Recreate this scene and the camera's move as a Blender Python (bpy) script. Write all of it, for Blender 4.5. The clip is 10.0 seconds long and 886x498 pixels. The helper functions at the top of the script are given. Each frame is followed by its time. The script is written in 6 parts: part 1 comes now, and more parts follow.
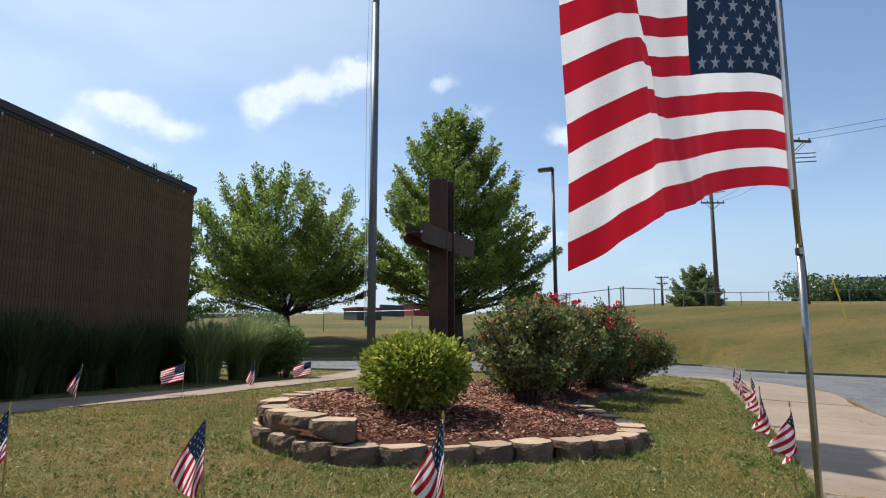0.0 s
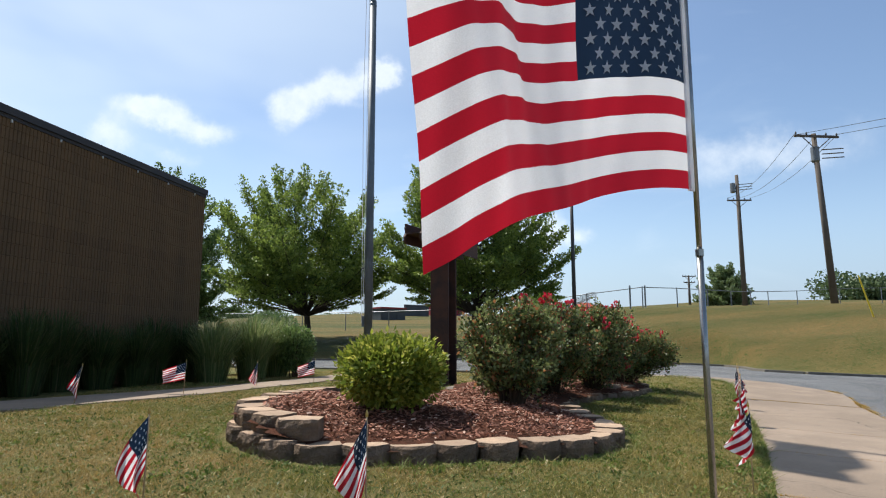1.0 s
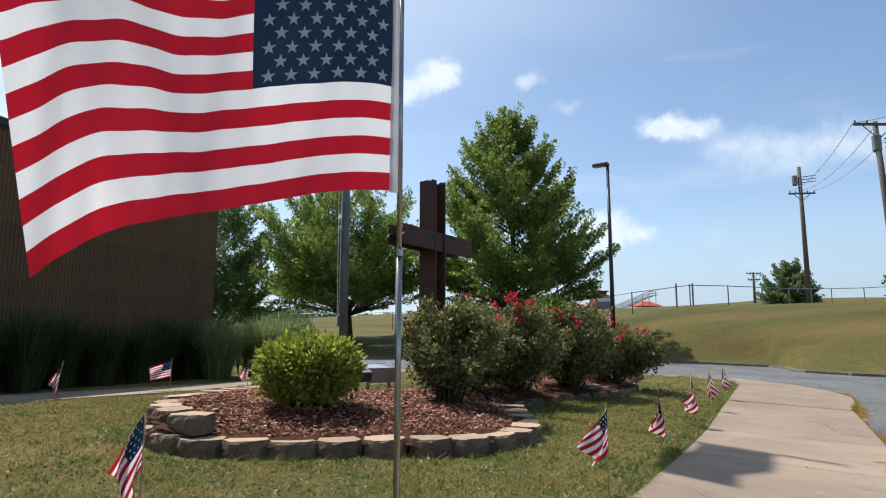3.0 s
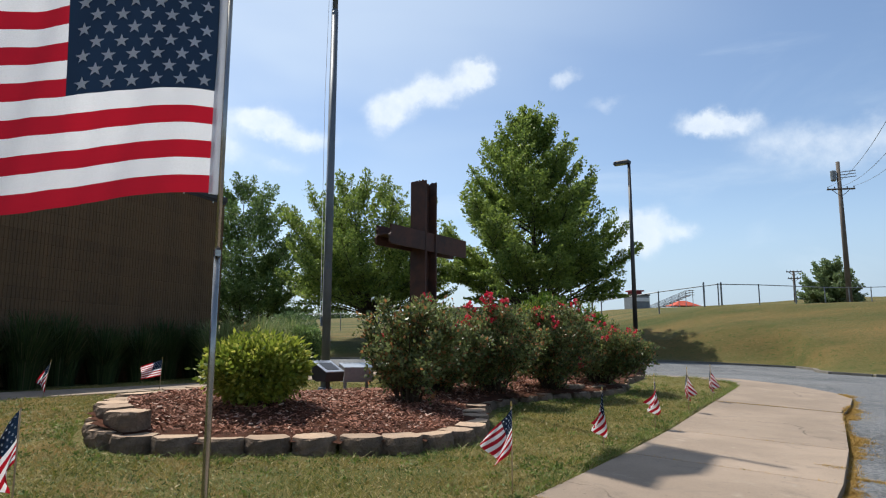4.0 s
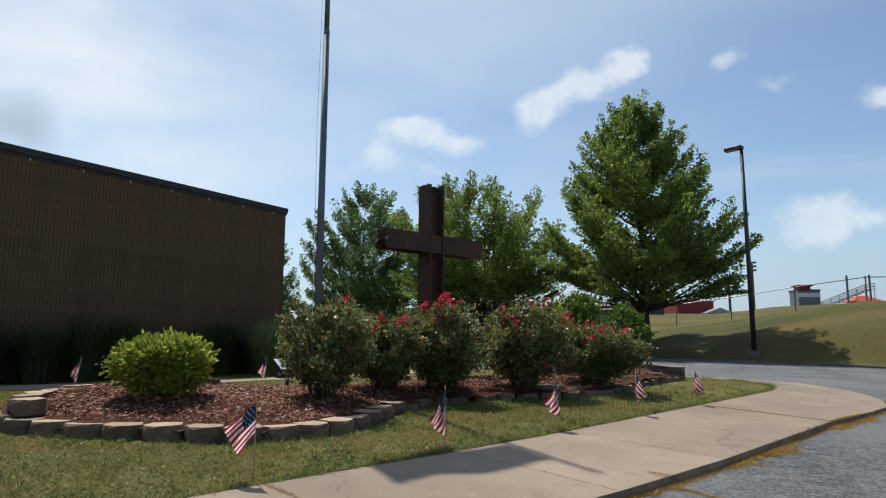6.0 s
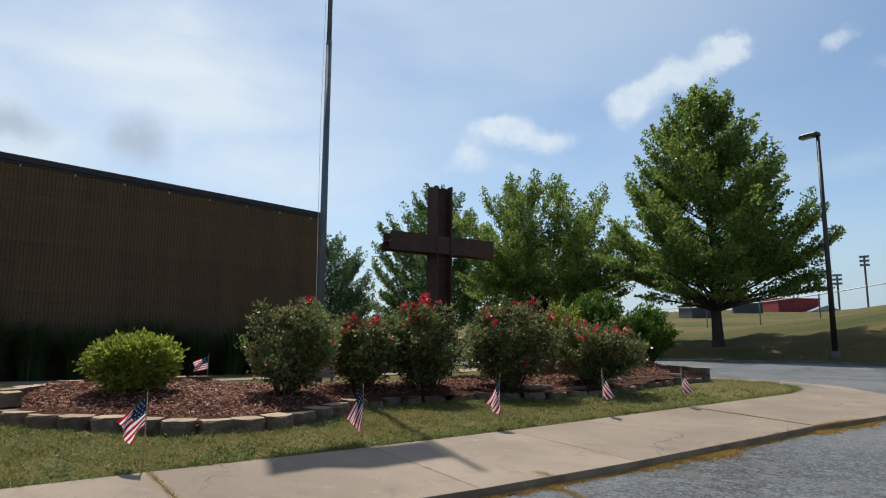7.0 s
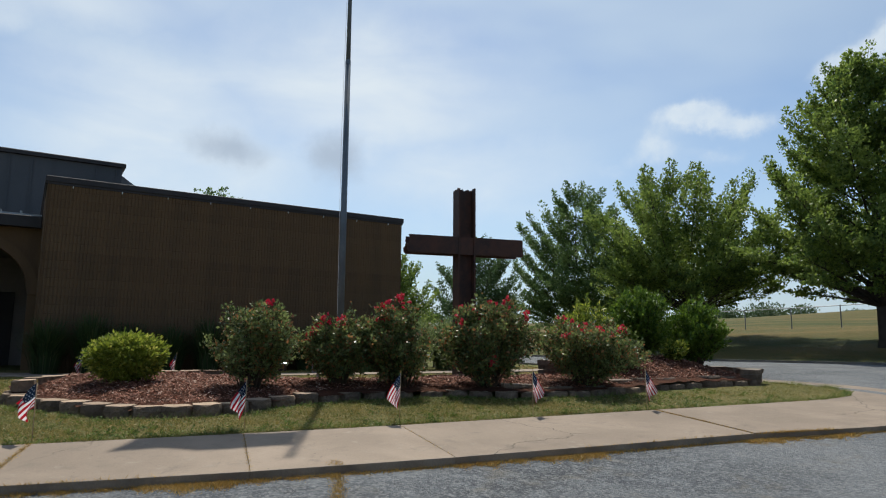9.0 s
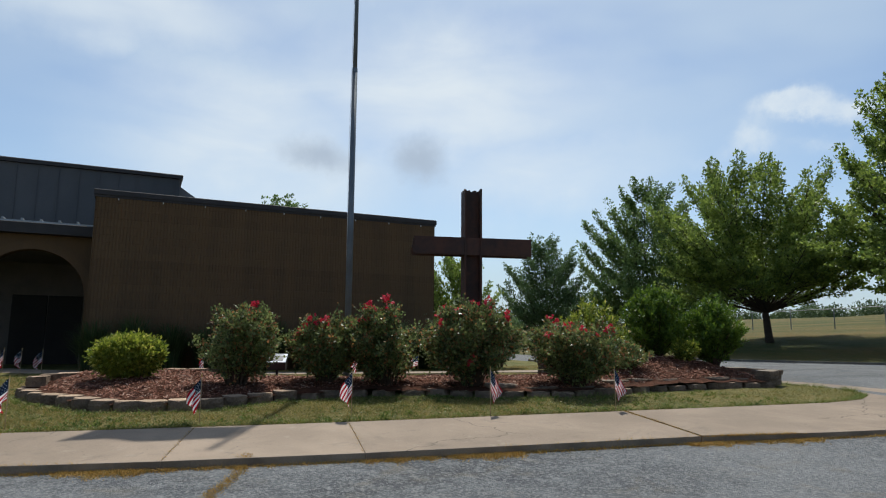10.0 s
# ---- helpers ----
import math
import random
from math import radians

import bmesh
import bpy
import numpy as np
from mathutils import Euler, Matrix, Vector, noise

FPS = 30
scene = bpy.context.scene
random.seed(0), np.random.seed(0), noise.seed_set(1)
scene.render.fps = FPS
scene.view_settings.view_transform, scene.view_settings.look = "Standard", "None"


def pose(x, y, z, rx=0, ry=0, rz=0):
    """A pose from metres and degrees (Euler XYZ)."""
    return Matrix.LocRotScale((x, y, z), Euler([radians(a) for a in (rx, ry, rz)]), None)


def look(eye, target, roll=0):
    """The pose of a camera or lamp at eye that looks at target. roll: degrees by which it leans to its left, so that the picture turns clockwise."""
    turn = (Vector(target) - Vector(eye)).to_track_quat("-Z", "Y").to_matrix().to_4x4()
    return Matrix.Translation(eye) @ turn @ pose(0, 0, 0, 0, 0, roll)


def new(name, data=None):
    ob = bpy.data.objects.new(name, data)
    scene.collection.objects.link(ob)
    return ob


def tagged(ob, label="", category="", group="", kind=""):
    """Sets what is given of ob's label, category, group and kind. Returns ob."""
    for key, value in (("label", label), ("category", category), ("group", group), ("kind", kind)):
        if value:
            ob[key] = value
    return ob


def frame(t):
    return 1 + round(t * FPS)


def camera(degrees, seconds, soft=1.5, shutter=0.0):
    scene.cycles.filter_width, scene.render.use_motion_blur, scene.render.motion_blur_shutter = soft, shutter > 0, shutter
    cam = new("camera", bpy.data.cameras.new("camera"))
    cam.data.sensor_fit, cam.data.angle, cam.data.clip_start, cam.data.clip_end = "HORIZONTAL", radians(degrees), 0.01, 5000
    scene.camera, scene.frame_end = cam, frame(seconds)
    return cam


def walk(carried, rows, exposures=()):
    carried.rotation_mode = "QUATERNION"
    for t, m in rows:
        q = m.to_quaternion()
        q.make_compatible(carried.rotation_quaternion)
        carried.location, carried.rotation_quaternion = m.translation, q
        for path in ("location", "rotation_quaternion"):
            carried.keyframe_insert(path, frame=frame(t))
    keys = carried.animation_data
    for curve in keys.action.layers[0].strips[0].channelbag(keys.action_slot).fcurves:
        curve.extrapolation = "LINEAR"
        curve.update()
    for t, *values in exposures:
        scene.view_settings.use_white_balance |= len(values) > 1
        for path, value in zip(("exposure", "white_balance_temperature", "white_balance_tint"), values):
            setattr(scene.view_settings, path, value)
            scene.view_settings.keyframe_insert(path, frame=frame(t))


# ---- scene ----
cam = camera(68.1, 10.0, 1.15)
METRES, EYE, TILT, LEAN, TURN = 11.9, 1.0, 0.0, 0.0, 0.0
ROWS = [
    (0.0, 0.0, 0.0, 0.0, 0.01, 8.47, 0.04),
    (0.5, 0.0179, -0.0017, 0.0001, 0.99, 8.45, 0.05),
    (1.0, 0.0392, -0.0046, 0.0003, 2.34, 8.45, 0.02),
    (1.5, 0.0631, -0.006, 0.0002, 3.66, 8.43, 0.01),
    (2.0, 0.0906, -0.0063, 0.0001, 5.03, 8.4, -0.03),
    (2.5, 0.1221, -0.0049, 0.0002, 6.41, 8.39, -0.05),
    (4.0, 0.2251, 0.0079, -0.0005, 10.92, 8.42, -0.1),
    (4.5, 0.272, 0.0121, -0.0005, 13.28, 8.39, -0.15),
    (5.0, 0.3318, 0.0214, -0.0007, 16.66, 8.4, -0.14),
    (5.5, 0.3929, 0.0366, -0.0001, 20.49, 8.38, -0.18),
    (7.0, 0.582, 0.113, -0.0006, 32.48, 8.36, -0.25),
    (7.5, 0.64, 0.1433, -0.0003, 36.64, 8.35, -0.28),
    (8.0, 0.6954, 0.1786, -0.0015, 40.75, 8.35, -0.29),
    (8.5, 0.7479, 0.2187, -0.0013, 44.7, 8.29, -0.36),
    (9.0, 0.7997, 0.2636, -0.0009, 48.52, 8.27, -0.42),
    (9.5, 0.8504, 0.3104, -0.0011, 52.3, 8.27, -0.42),
    (10.0, 0.8898, 0.3613, -0.0012, 56.05, 8.28, -0.43),
]
walk(cam, [(t, pose(0, 0, EYE, TILT, LEAN, TURN) @ pose(METRES * x, METRES * y, METRES * z, 90 + pitch, roll, yaw)) for t, x, y, z, yaw, pitch, roll in ROWS],
     [(0.0, 0.33, 6500, 9), (2.5, 0.36, 6500, 9), (4.3, 0.22, 6500, 9), (5.2, 0.09, 6480, 8), (7.5, -0.04, 6420, 6), (10.0, -0.1, 6400, 6)])

# ---- sky and sun ----
SUN_EL, SUN_AZ = radians(57.5), radians(54.0)      # azimuth counted to the left of +y
sun_dir = Vector((-math.sin(SUN_AZ) * math.cos(SUN_EL), math.cos(SUN_AZ) * math.cos(SUN_EL), math.sin(SUN_EL)))
sun = new("sun", bpy.data.lights.new("sun", "SUN"))
sun.data.energy, sun.data.angle, sun.data.color = 4.8, radians(0.55), (1.0, 0.955, 0.88)
sun.matrix_world = look(sun_dir * 60, (0, 0, 0))

world = bpy.data.worlds.new("world")
scene.world = world
world.use_nodes = True


class Nodes:
    """Short hand for a node tree."""

    def __init__(self, tree):
        self.tree = tree
        tree.nodes.clear()

    def add(self, kind, ins=None, operation="", data_type="", interpolation_type="", use_clamp=False):
        n = self.tree.nodes.new(kind)
        if operation:
            n.operation = operation
        if data_type:
            n.data_type = data_type
        if interpolation_type:
            n.interpolation_type = interpolation_type
        if use_clamp:
            n.use_clamp = True
        for k, v in (ins or {}).items():
            s = n.inputs[k]
            if isinstance(v, bpy.types.NodeSocket):
                self.tree.links.new(v, s)
            else:
                s.default_value = v
        return n

    def math(self, op, a, b=0.0, clamp=False):
        return self.add("ShaderNodeMath", {0: a, 1: b}, operation=op, use_clamp=clamp).outputs[0]

    def mix(self, f, a, b):
        n = self.add("ShaderNodeMix", {0: f}, data_type="RGBA")
        for i, v in ((6, a), (7, b)):
            if isinstance(v, bpy.types.NodeSocket):
                self.tree.links.new(v, n.inputs[i])
            else:
                n.inputs[i].default_value = (*v[:3], 1)
        return n.outputs[2]

    def ramp(self, f, lo, hi):
        return self.add("ShaderNodeMapRange", {0: f, 1: lo, 2: hi, 3: 0.0, 4: 1.0}, interpolation_type="SMOOTHSTEP").outputs[0]

    def noise(self, vec, scale, detail=4.0, rough=0.55, dist=0.0):
        n = self.add("ShaderNodeTexNoise", {"Scale": scale, "Detail": detail, "Roughness": rough, "Distortion": dist})
        if vec is not None:
            self.tree.links.new(vec, n.inputs["Vector"])
        return n.outputs[0]


def make_sky():
    w = Nodes(world.node_tree)
    tex = w.add("ShaderNodeTexSky")
    tex.sky_type, tex.sun_disc = "NISHITA", False
    tex.sun_elevation, tex.sun_rotation = SUN_EL, -SUN_AZ
    tex.altitude, tex.air_density, tex.dust_density, tex.ozone_density = 200.0, 1.0, 0.7, 1.5
    sky = tex.outputs[0]
    co = w.add("ShaderNodeTexCoord").outputs["Generated"]
    wob = w.add("ShaderNodeTexNoise", {"Vector": co, "Scale": 11.0, "Detail": 6.0, "Roughness": 0.6}).outputs["Color"]
    off = w.add("ShaderNodeVectorMath", {0: wob, 1: (0.5, 0.5, 0.5)}, operation="SUBTRACT").outputs[0]
    off = w.add("ShaderNodeVectorMath", {0: off, "Scale": 0.075}, operation="SCALE").outputs[0]
    way = w.add("ShaderNodeVectorMath", {0: co, 1: off}, operation="ADD").outputs[0]
    sep = w.add("ShaderNodeSeparateXYZ", {0: way})
    az = w.math("ARCTAN2", w.math("MULTIPLY", sep.outputs[0], -1.0), sep.outputs[1])
    el = w.math("ARCSINE", sep.outputs[2])
    fine = w.noise(co, 26.0, 7.0, 0.62)
    total = None
    # cumulus puffs: azimuth (left of +y), elevation, half width, half height in degrees, strength
    for a, e, ha, he, k in CLOUDS:
        da = w.math("MULTIPLY", w.math("SUBTRACT", az, radians(a)), 1 / radians(ha))
        de = w.math("MULTIPLY", w.math("SUBTRACT", el, radians(e)), 1 / radians(he))
        d = w.math("SQRT", w.math("ADD", w.math("MULTIPLY", da, da), w.math("MULTIPLY", de, de)))
        m = w.math("MULTIPLY", w.math("SUBTRACT", 1.0, w.ramp(d, 0.1, 1.35)), k)
        total = m if total is None else w.math("ADD", total, m, True)
    puff = w.math("MULTIPLY", w.math("SUBTRACT", w.math("ADD", w.math("MULTIPLY", fine, 0.6), w.math("MULTIPLY", w.noise(co, 62.0, 5.0, 0.6), 0.4)), 0.5), 1.1)
    body = w.math("MULTIPLY", w.ramp(w.math("ADD", total, w.math("MULTIPLY", puff, w.math("MINIMUM", w.math("MULTIPLY", total, 2.0), 1.0))), 0.1, 1.35), 0.8, True)
    stretch = w.add("ShaderNodeMapping", {"Vector": co, "Scale": (1.0, 1.0, 3.2)}).outputs[0]
    veil = w.math("MULTIPLY", w.ramp(w.noise(stretch, 2.3, 7.0, 0.58, 0.6), 0.5, 0.78), 0.35)
    near_sun = w.add("ShaderNodeVectorMath", {0: co, 1: tuple(sun_dir)}, operation="DOT_PRODUCT").outputs["Value"]
    haze = w.math("MULTIPLY", w.ramp(near_sun, 0.45, 1.0), 0.75)
    low = w.math("SUBTRACT", 1.0, w.ramp(w.add("ShaderNodeSeparateXYZ", {0: co}).outputs[2], -0.05, 0.3))
    veil = w.math("ADD", veil, w.math("MULTIPLY", low, 0.2))
    height = w.add("ShaderNodeSeparateXYZ", {0: co}).outputs[2]
    murk = w.math("MULTIPLY", w.math("SUBTRACT", 1.0, w.ramp(height, 0.02, 0.2)), 0.75)
    sky = w.mix(murk, sky, w.mix(w.ramp(near_sun, 0.1, 0.6), HAZE_AWAY, HORIZON_HAZE))
    thin = w.math("MAXIMUM", veil, w.math("MULTIPLY", haze, w.ramp(w.noise(stretch, 1.9, 3.5, 0.5, 0.3), 0.25, 0.62)))
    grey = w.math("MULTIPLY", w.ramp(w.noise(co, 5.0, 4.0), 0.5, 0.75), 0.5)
    colour = w.mix(w.math("MINIMUM", thin, 0.9), sky, CLOUD_THIN)
    sheet_noise = w.math("ADD", 0.55, w.math("MULTIPLY", w.ramp(w.noise(stretch, 4.0, 4.0, 0.5, 0.3), 0.3, 0.65), 0.45))
    soft = None
    for a, e, ha, he, k in SOFT_CLOUDS:
        da = w.math("MULTIPLY", w.math("SUBTRACT", az, radians(a)), 1 / radians(ha))
        de = w.math("MULTIPLY", w.math("SUBTRACT", el, radians(e)), 1 / radians(he))
        d = w.math("SQRT", w.math("ADD", w.math("MULTIPLY", da, da), w.math("MULTIPLY", de, de)))
        m = w.math("MULTIPLY", w.math("SUBTRACT", 1.0, w.ramp(d, 0.1, 1.15)), k)
        soft = m if soft is None else w.math("MAXIMUM", soft, m)
    colour = w.mix(w.math("MULTIPLY", soft, sheet_noise, True), colour, CLOUD_LIT)
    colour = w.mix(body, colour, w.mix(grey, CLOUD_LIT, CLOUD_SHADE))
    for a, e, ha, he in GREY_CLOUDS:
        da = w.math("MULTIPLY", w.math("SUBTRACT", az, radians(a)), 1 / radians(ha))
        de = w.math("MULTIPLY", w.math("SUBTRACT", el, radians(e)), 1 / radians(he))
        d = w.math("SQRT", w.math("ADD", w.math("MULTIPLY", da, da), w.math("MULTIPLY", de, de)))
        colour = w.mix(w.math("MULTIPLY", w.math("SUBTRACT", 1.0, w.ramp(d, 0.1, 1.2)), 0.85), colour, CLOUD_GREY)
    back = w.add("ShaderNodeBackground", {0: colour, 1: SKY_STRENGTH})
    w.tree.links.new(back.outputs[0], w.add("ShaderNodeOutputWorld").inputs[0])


SKY_STRENGTH = 0.125
HORIZON_HAZE, HAZE_AWAY = (3.6, 4.5, 5.4), (2.0, 2.75, 4.1)
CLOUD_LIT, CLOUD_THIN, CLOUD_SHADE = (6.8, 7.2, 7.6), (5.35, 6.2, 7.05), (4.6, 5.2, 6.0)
CLOUDS = [
    (16.6, 20.0, 1.9, 2.0, 1.0), (14.5, 20.9, 2.3, 1.9, 0.95), (11.8, 22.0, 2.5, 1.8, 1.0), (9.0, 23.1, 2.2, 1.7, 1.0), (7.3, 23.3, 1.5, 1.3, 0.9),
    (28.3, 18.2, 2.8, 1.5, 0.9), (25.4, 18.3, 3.2, 1.7, 1.0), (22.4, 17.3, 2.2, 1.2, 0.85), (30.3, 15.8, 2.3, 1.5, 0.8), (25.5, 15.0, 3.8, 1.3, 0.5), (34.0, 14.8, 3.0, 1.2, 0.4),
    (0.0, 22.5, 1.3, 0.9, 0.8), (-3.6, 20.4, 2.4, 0.7, 0.5),
    (-10.6, 18.0, 2.0, 1.3, 0.95), (-12.6, 18.0, 2.1, 1.3, 1.0), (-14.8, 18.1, 1.6, 1.0, 0.8), (-17.0, 16.3, 5.0, 1.7, 0.5), (-21.0, 14.6, 8.0, 2.0, 0.5), (-28.0, 15.0, 7.0, 2.4, 0.45),
    (-4.3, 10.0, 2.2, 2.0, 0.75), (-6.9, 9.9, 2.3, 1.9, 0.95), (-9.7, 9.8, 1.7, 1.2, 0.9), (-5.5, 8.3, 3.2, 1.3, 0.6),
]
SOFT_CLOUDS = [(57.0, 21.0, 20.0, 8.0, 0.9), (72.0, 17.0, 16.0, 9.0, 0.9), (47.0, 15.0, 13.0, 5.0, 0.7), (84.0, 26.0, 18.0, 4.5, 0.7), (66.0, 31.0, 14.0, 2.2, 0.6), (52.0, 34.0, 8.0, 1.5, 0.45)]
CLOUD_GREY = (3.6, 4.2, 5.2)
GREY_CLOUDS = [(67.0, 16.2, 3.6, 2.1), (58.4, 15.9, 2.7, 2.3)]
make_sky()

# ---- materials ----


def material(name):
    m = bpy.data.materials.new(name)
    m.use_nodes = True
    return m, Nodes(m.node_tree)


def finish(n, colour, rough=0.8, metal=0.0, height=None, bump=0.3, dist=0.01, translucent=None, spec=0.5):
    p = n.add("ShaderNodeBsdfPrincipled", {"Roughness": rough, "Metallic": metal, "Specular IOR Level": spec})
    if isinstance(colour, bpy.types.NodeSocket):
        n.tree.links.new(colour, p.inputs["Base Color"])
    else:
        p.inputs["Base Color"].default_value = (*colour[:3], 1)
    if height is not None:
        b = n.add("ShaderNodeBump", {"Strength": bump, "Distance": dist, "Height": height})
        n.tree.links.new(b.outputs[0], p.inputs["Normal"])
    out = p.outputs[0]
    if translucent:
        t = n.add("ShaderNodeBsdfTranslucent", {"Color": colour})
        out = n.add("ShaderNodeMixShader", {0: translucent, 1: out, 2: t.outputs[0]}).outputs[0]
    n.tree.links.new(out, n.add("ShaderNodeOutputMaterial").inputs[0])


def place(n):
    return n.add("ShaderNodeNewGeometry").outputs["Position"]


def obj(n):
    return n.add("ShaderNodeTexCoord").outputs["Object"]


def island(n):
    return n.add("ShaderNodeNewGeometry").outputs["Random Per Island"]


def mottled(name, a, b, scale, fine, rough=0.8, metal=0.0, bump=0.3, dist=0.01, c=None, own=0.0, spec=0.5):
    """Two colours mixed by a coarse noise and broken by a fine one; c tints patches; own: each object has its own tone."""
    m, n = material(name)
    v = place(n)
    big = n.ramp(n.noise(v, scale, 5), 0.32, 0.68)
    small = n.noise(v, fine, 6, 0.65)
    col = n.mix(big, a, b)
    if c:
        col = n.mix(n.ramp(n.noise(v, scale * 0.37, 4, 0.6, 0.4), 0.5, 0.72), col, c)
    tone = n.math("ADD", 0.72, n.math("MULTIPLY", small, 0.56))
    if own:
        r = n.add("ShaderNodeObjectInfo").outputs["Random"]
        tone = n.math("MULTIPLY", tone, n.math("ADD", 1 - own / 2, n.math("MULTIPLY", r, own)))
    col = n.add("ShaderNodeVectorMath", {0: col, "Scale": tone}, operation="SCALE").outputs[0]
    finish(n, col, rough, metal, small, bump, dist, spec=spec)
    return m


def leafy(name, dark, light, tip=None, translucent=0.35, rough=0.5, patch=1.1, dry=None):
    """Foliage: each leaf has its own tone between dark and light, a few are of the colour tip."""
    m, n = material(name)
    r = island(n)
    col = n.mix(n.math("POWER", r, 1.3), dark, light)
    v = place(n)
    col = n.mix(n.math("MULTIPLY", n.ramp(n.noise(v, patch, 3), 0.4, 0.7), 0.45), col, light)
    if dry:
        east = n.math("SUBTRACT", 0.8, n.math("MULTIPLY", n.ramp(n.add("ShaderNodeSeparateXYZ", {0: v}).outputs[0], -0.3, 2.0), 0.55))
        col = n.mix(n.math("MULTIPLY", n.ramp(n.noise(v, 0.7, 5, 0.65, 0.4), 0.4, 0.6), east), col, dry)
        col = n.mix(n.math("MULTIPLY", n.ramp(n.noise(v, 5.0, 4, 0.65, 0.4), 0.54, 0.68), 0.8), col, dark)
    if tip:
        col = n.mix(n.ramp(n.math("FRACT", n.math("MULTIPLY", r, 37.3)), 0.86, 0.9), col, tip)
    finish(n, col, rough, translucent=translucent, spec=0.35)
    return m


def grass_ground():
    m, n = material("grass")
    v = place(n)
    col = n.mix(n.ramp(n.noise(v, 0.55, 6, 0.6, 0.3), 0.35, 0.68), (0.1, 0.115, 0.03), (0.23, 0.18, 0.068))
    col = n.mix(n.ramp(n.noise(v, 2.6, 5, 0.6), 0.46, 0.75), col, (0.24, 0.2, 0.08))
    far = n.mix(n.ramp(n.noise(n.add("ShaderNodeMapping", {"Vector": v, "Scale": (0.05, 0.22, 0.2)}).outputs[0], 1.0, 6, 0.65), 0.34, 0.66),
                (0.06, 0.075, 0.02), (0.19, 0.125, 0.045))
    far = n.mix(n.math("MULTIPLY", n.ramp(n.noise(n.add("ShaderNodeMapping", {"Vector": v, "Scale": (0.35, 1.3, 1.0)}).outputs[0], 1.0, 6, 0.7, 0.3), 0.45, 0.7), 0.6), far, (0.12, 0.105, 0.035))
    yy = n.add("ShaderNodeSeparateXYZ", {0: v}).outputs[1]
    col = n.mix(n.ramp(yy, 20.0, 33.0), col, far)
    fine = n.noise(v, 55.0, 5, 0.7)
    col = n.mix(n.ramp(n.noise(v, 9.0, 6, 0.7, 0.5), 0.5, 0.66), col, (0.05, 0.085, 0.018))
    col = n.mix(n.ramp(n.noise(v, 14.0, 5, 0.7, 0.3), 0.58, 0.72), col, (0.3, 0.24, 0.11))
    col = n.add("ShaderNodeVectorMath", {0: col, "Scale": n.math("ADD", 0.3, n.math("MULTIPLY", fine, 1.1))}, operation="SCALE").outputs[0]
    finish(n, col, 0.95, 0, fine, 0.9, 0.03, spec=0.15)
    return m


def asphalt():
    m, n = material("asphalt")
    v = place(n)
    stone = n.add("ShaderNodeTexVoronoi", {"Vector": v, "Scale": 90.0}).outputs["Distance"]
    fine = n.noise(v, 160.0, 3, 0.7)
    big = n.ramp(n.noise(v, 0.45, 6, 0.62, 0.5), 0.34, 0.66)
    col = n.mix(big, (0.075, 0.08, 0.088), (0.17, 0.173, 0.177))
    col = n.mix(n.ramp(n.noise(n.add("ShaderNodeMapping", {"Vector": v, "Rotation": (0, 0, 0.36), "Scale": (0.9, 0.12, 1)}).outputs[0], 1.0, 5), 0.5, 0.7), col, (0.06, 0.063, 0.068))
    col = n.mix(n.ramp(n.noise(v, 7.0, 6, 0.7), 0.45, 0.7), col, (0.19, 0.195, 0.2))
    col = n.mix(n.ramp(n.noise(v, 38.0, 3, 0.7), 0.52, 0.7), col, (0.24, 0.242, 0.245))
    grit = n.add("ShaderNodeTexVoronoi", {"Vector": v, "Scale": 55.0}).outputs["Color"]
    grit = n.add("ShaderNodeSeparateXYZ", {0: grit}).outputs[0]
    col = n.mix(n.math("MULTIPLY", n.ramp(grit, 0.62, 0.9), 0.42), col, (0.33, 0.32, 0.3))
    col = n.mix(n.math("MULTIPLY", n.math("SUBTRACT", 1.0, n.ramp(grit, 0.08, 0.34)), 0.35), col, (0.045, 0.045, 0.046))
    col = n.mix(n.math("MULTIPLY", n.ramp(n.noise(v, 1.6, 6, 0.7, 0.5), 0.52, 0.72), 0.5), col, (0.2, 0.17, 0.13))
    col = n.add("ShaderNodeVectorMath", {0: col, "Scale": n.math("ADD", 0.7, n.math("MULTIPLY", fine, 0.6))}, operation="SCALE").outputs[0]
    finish(n, col, 0.85, 0, n.math("ADD", stone, fine), 0.8, 0.012, spec=0.15)
    return m


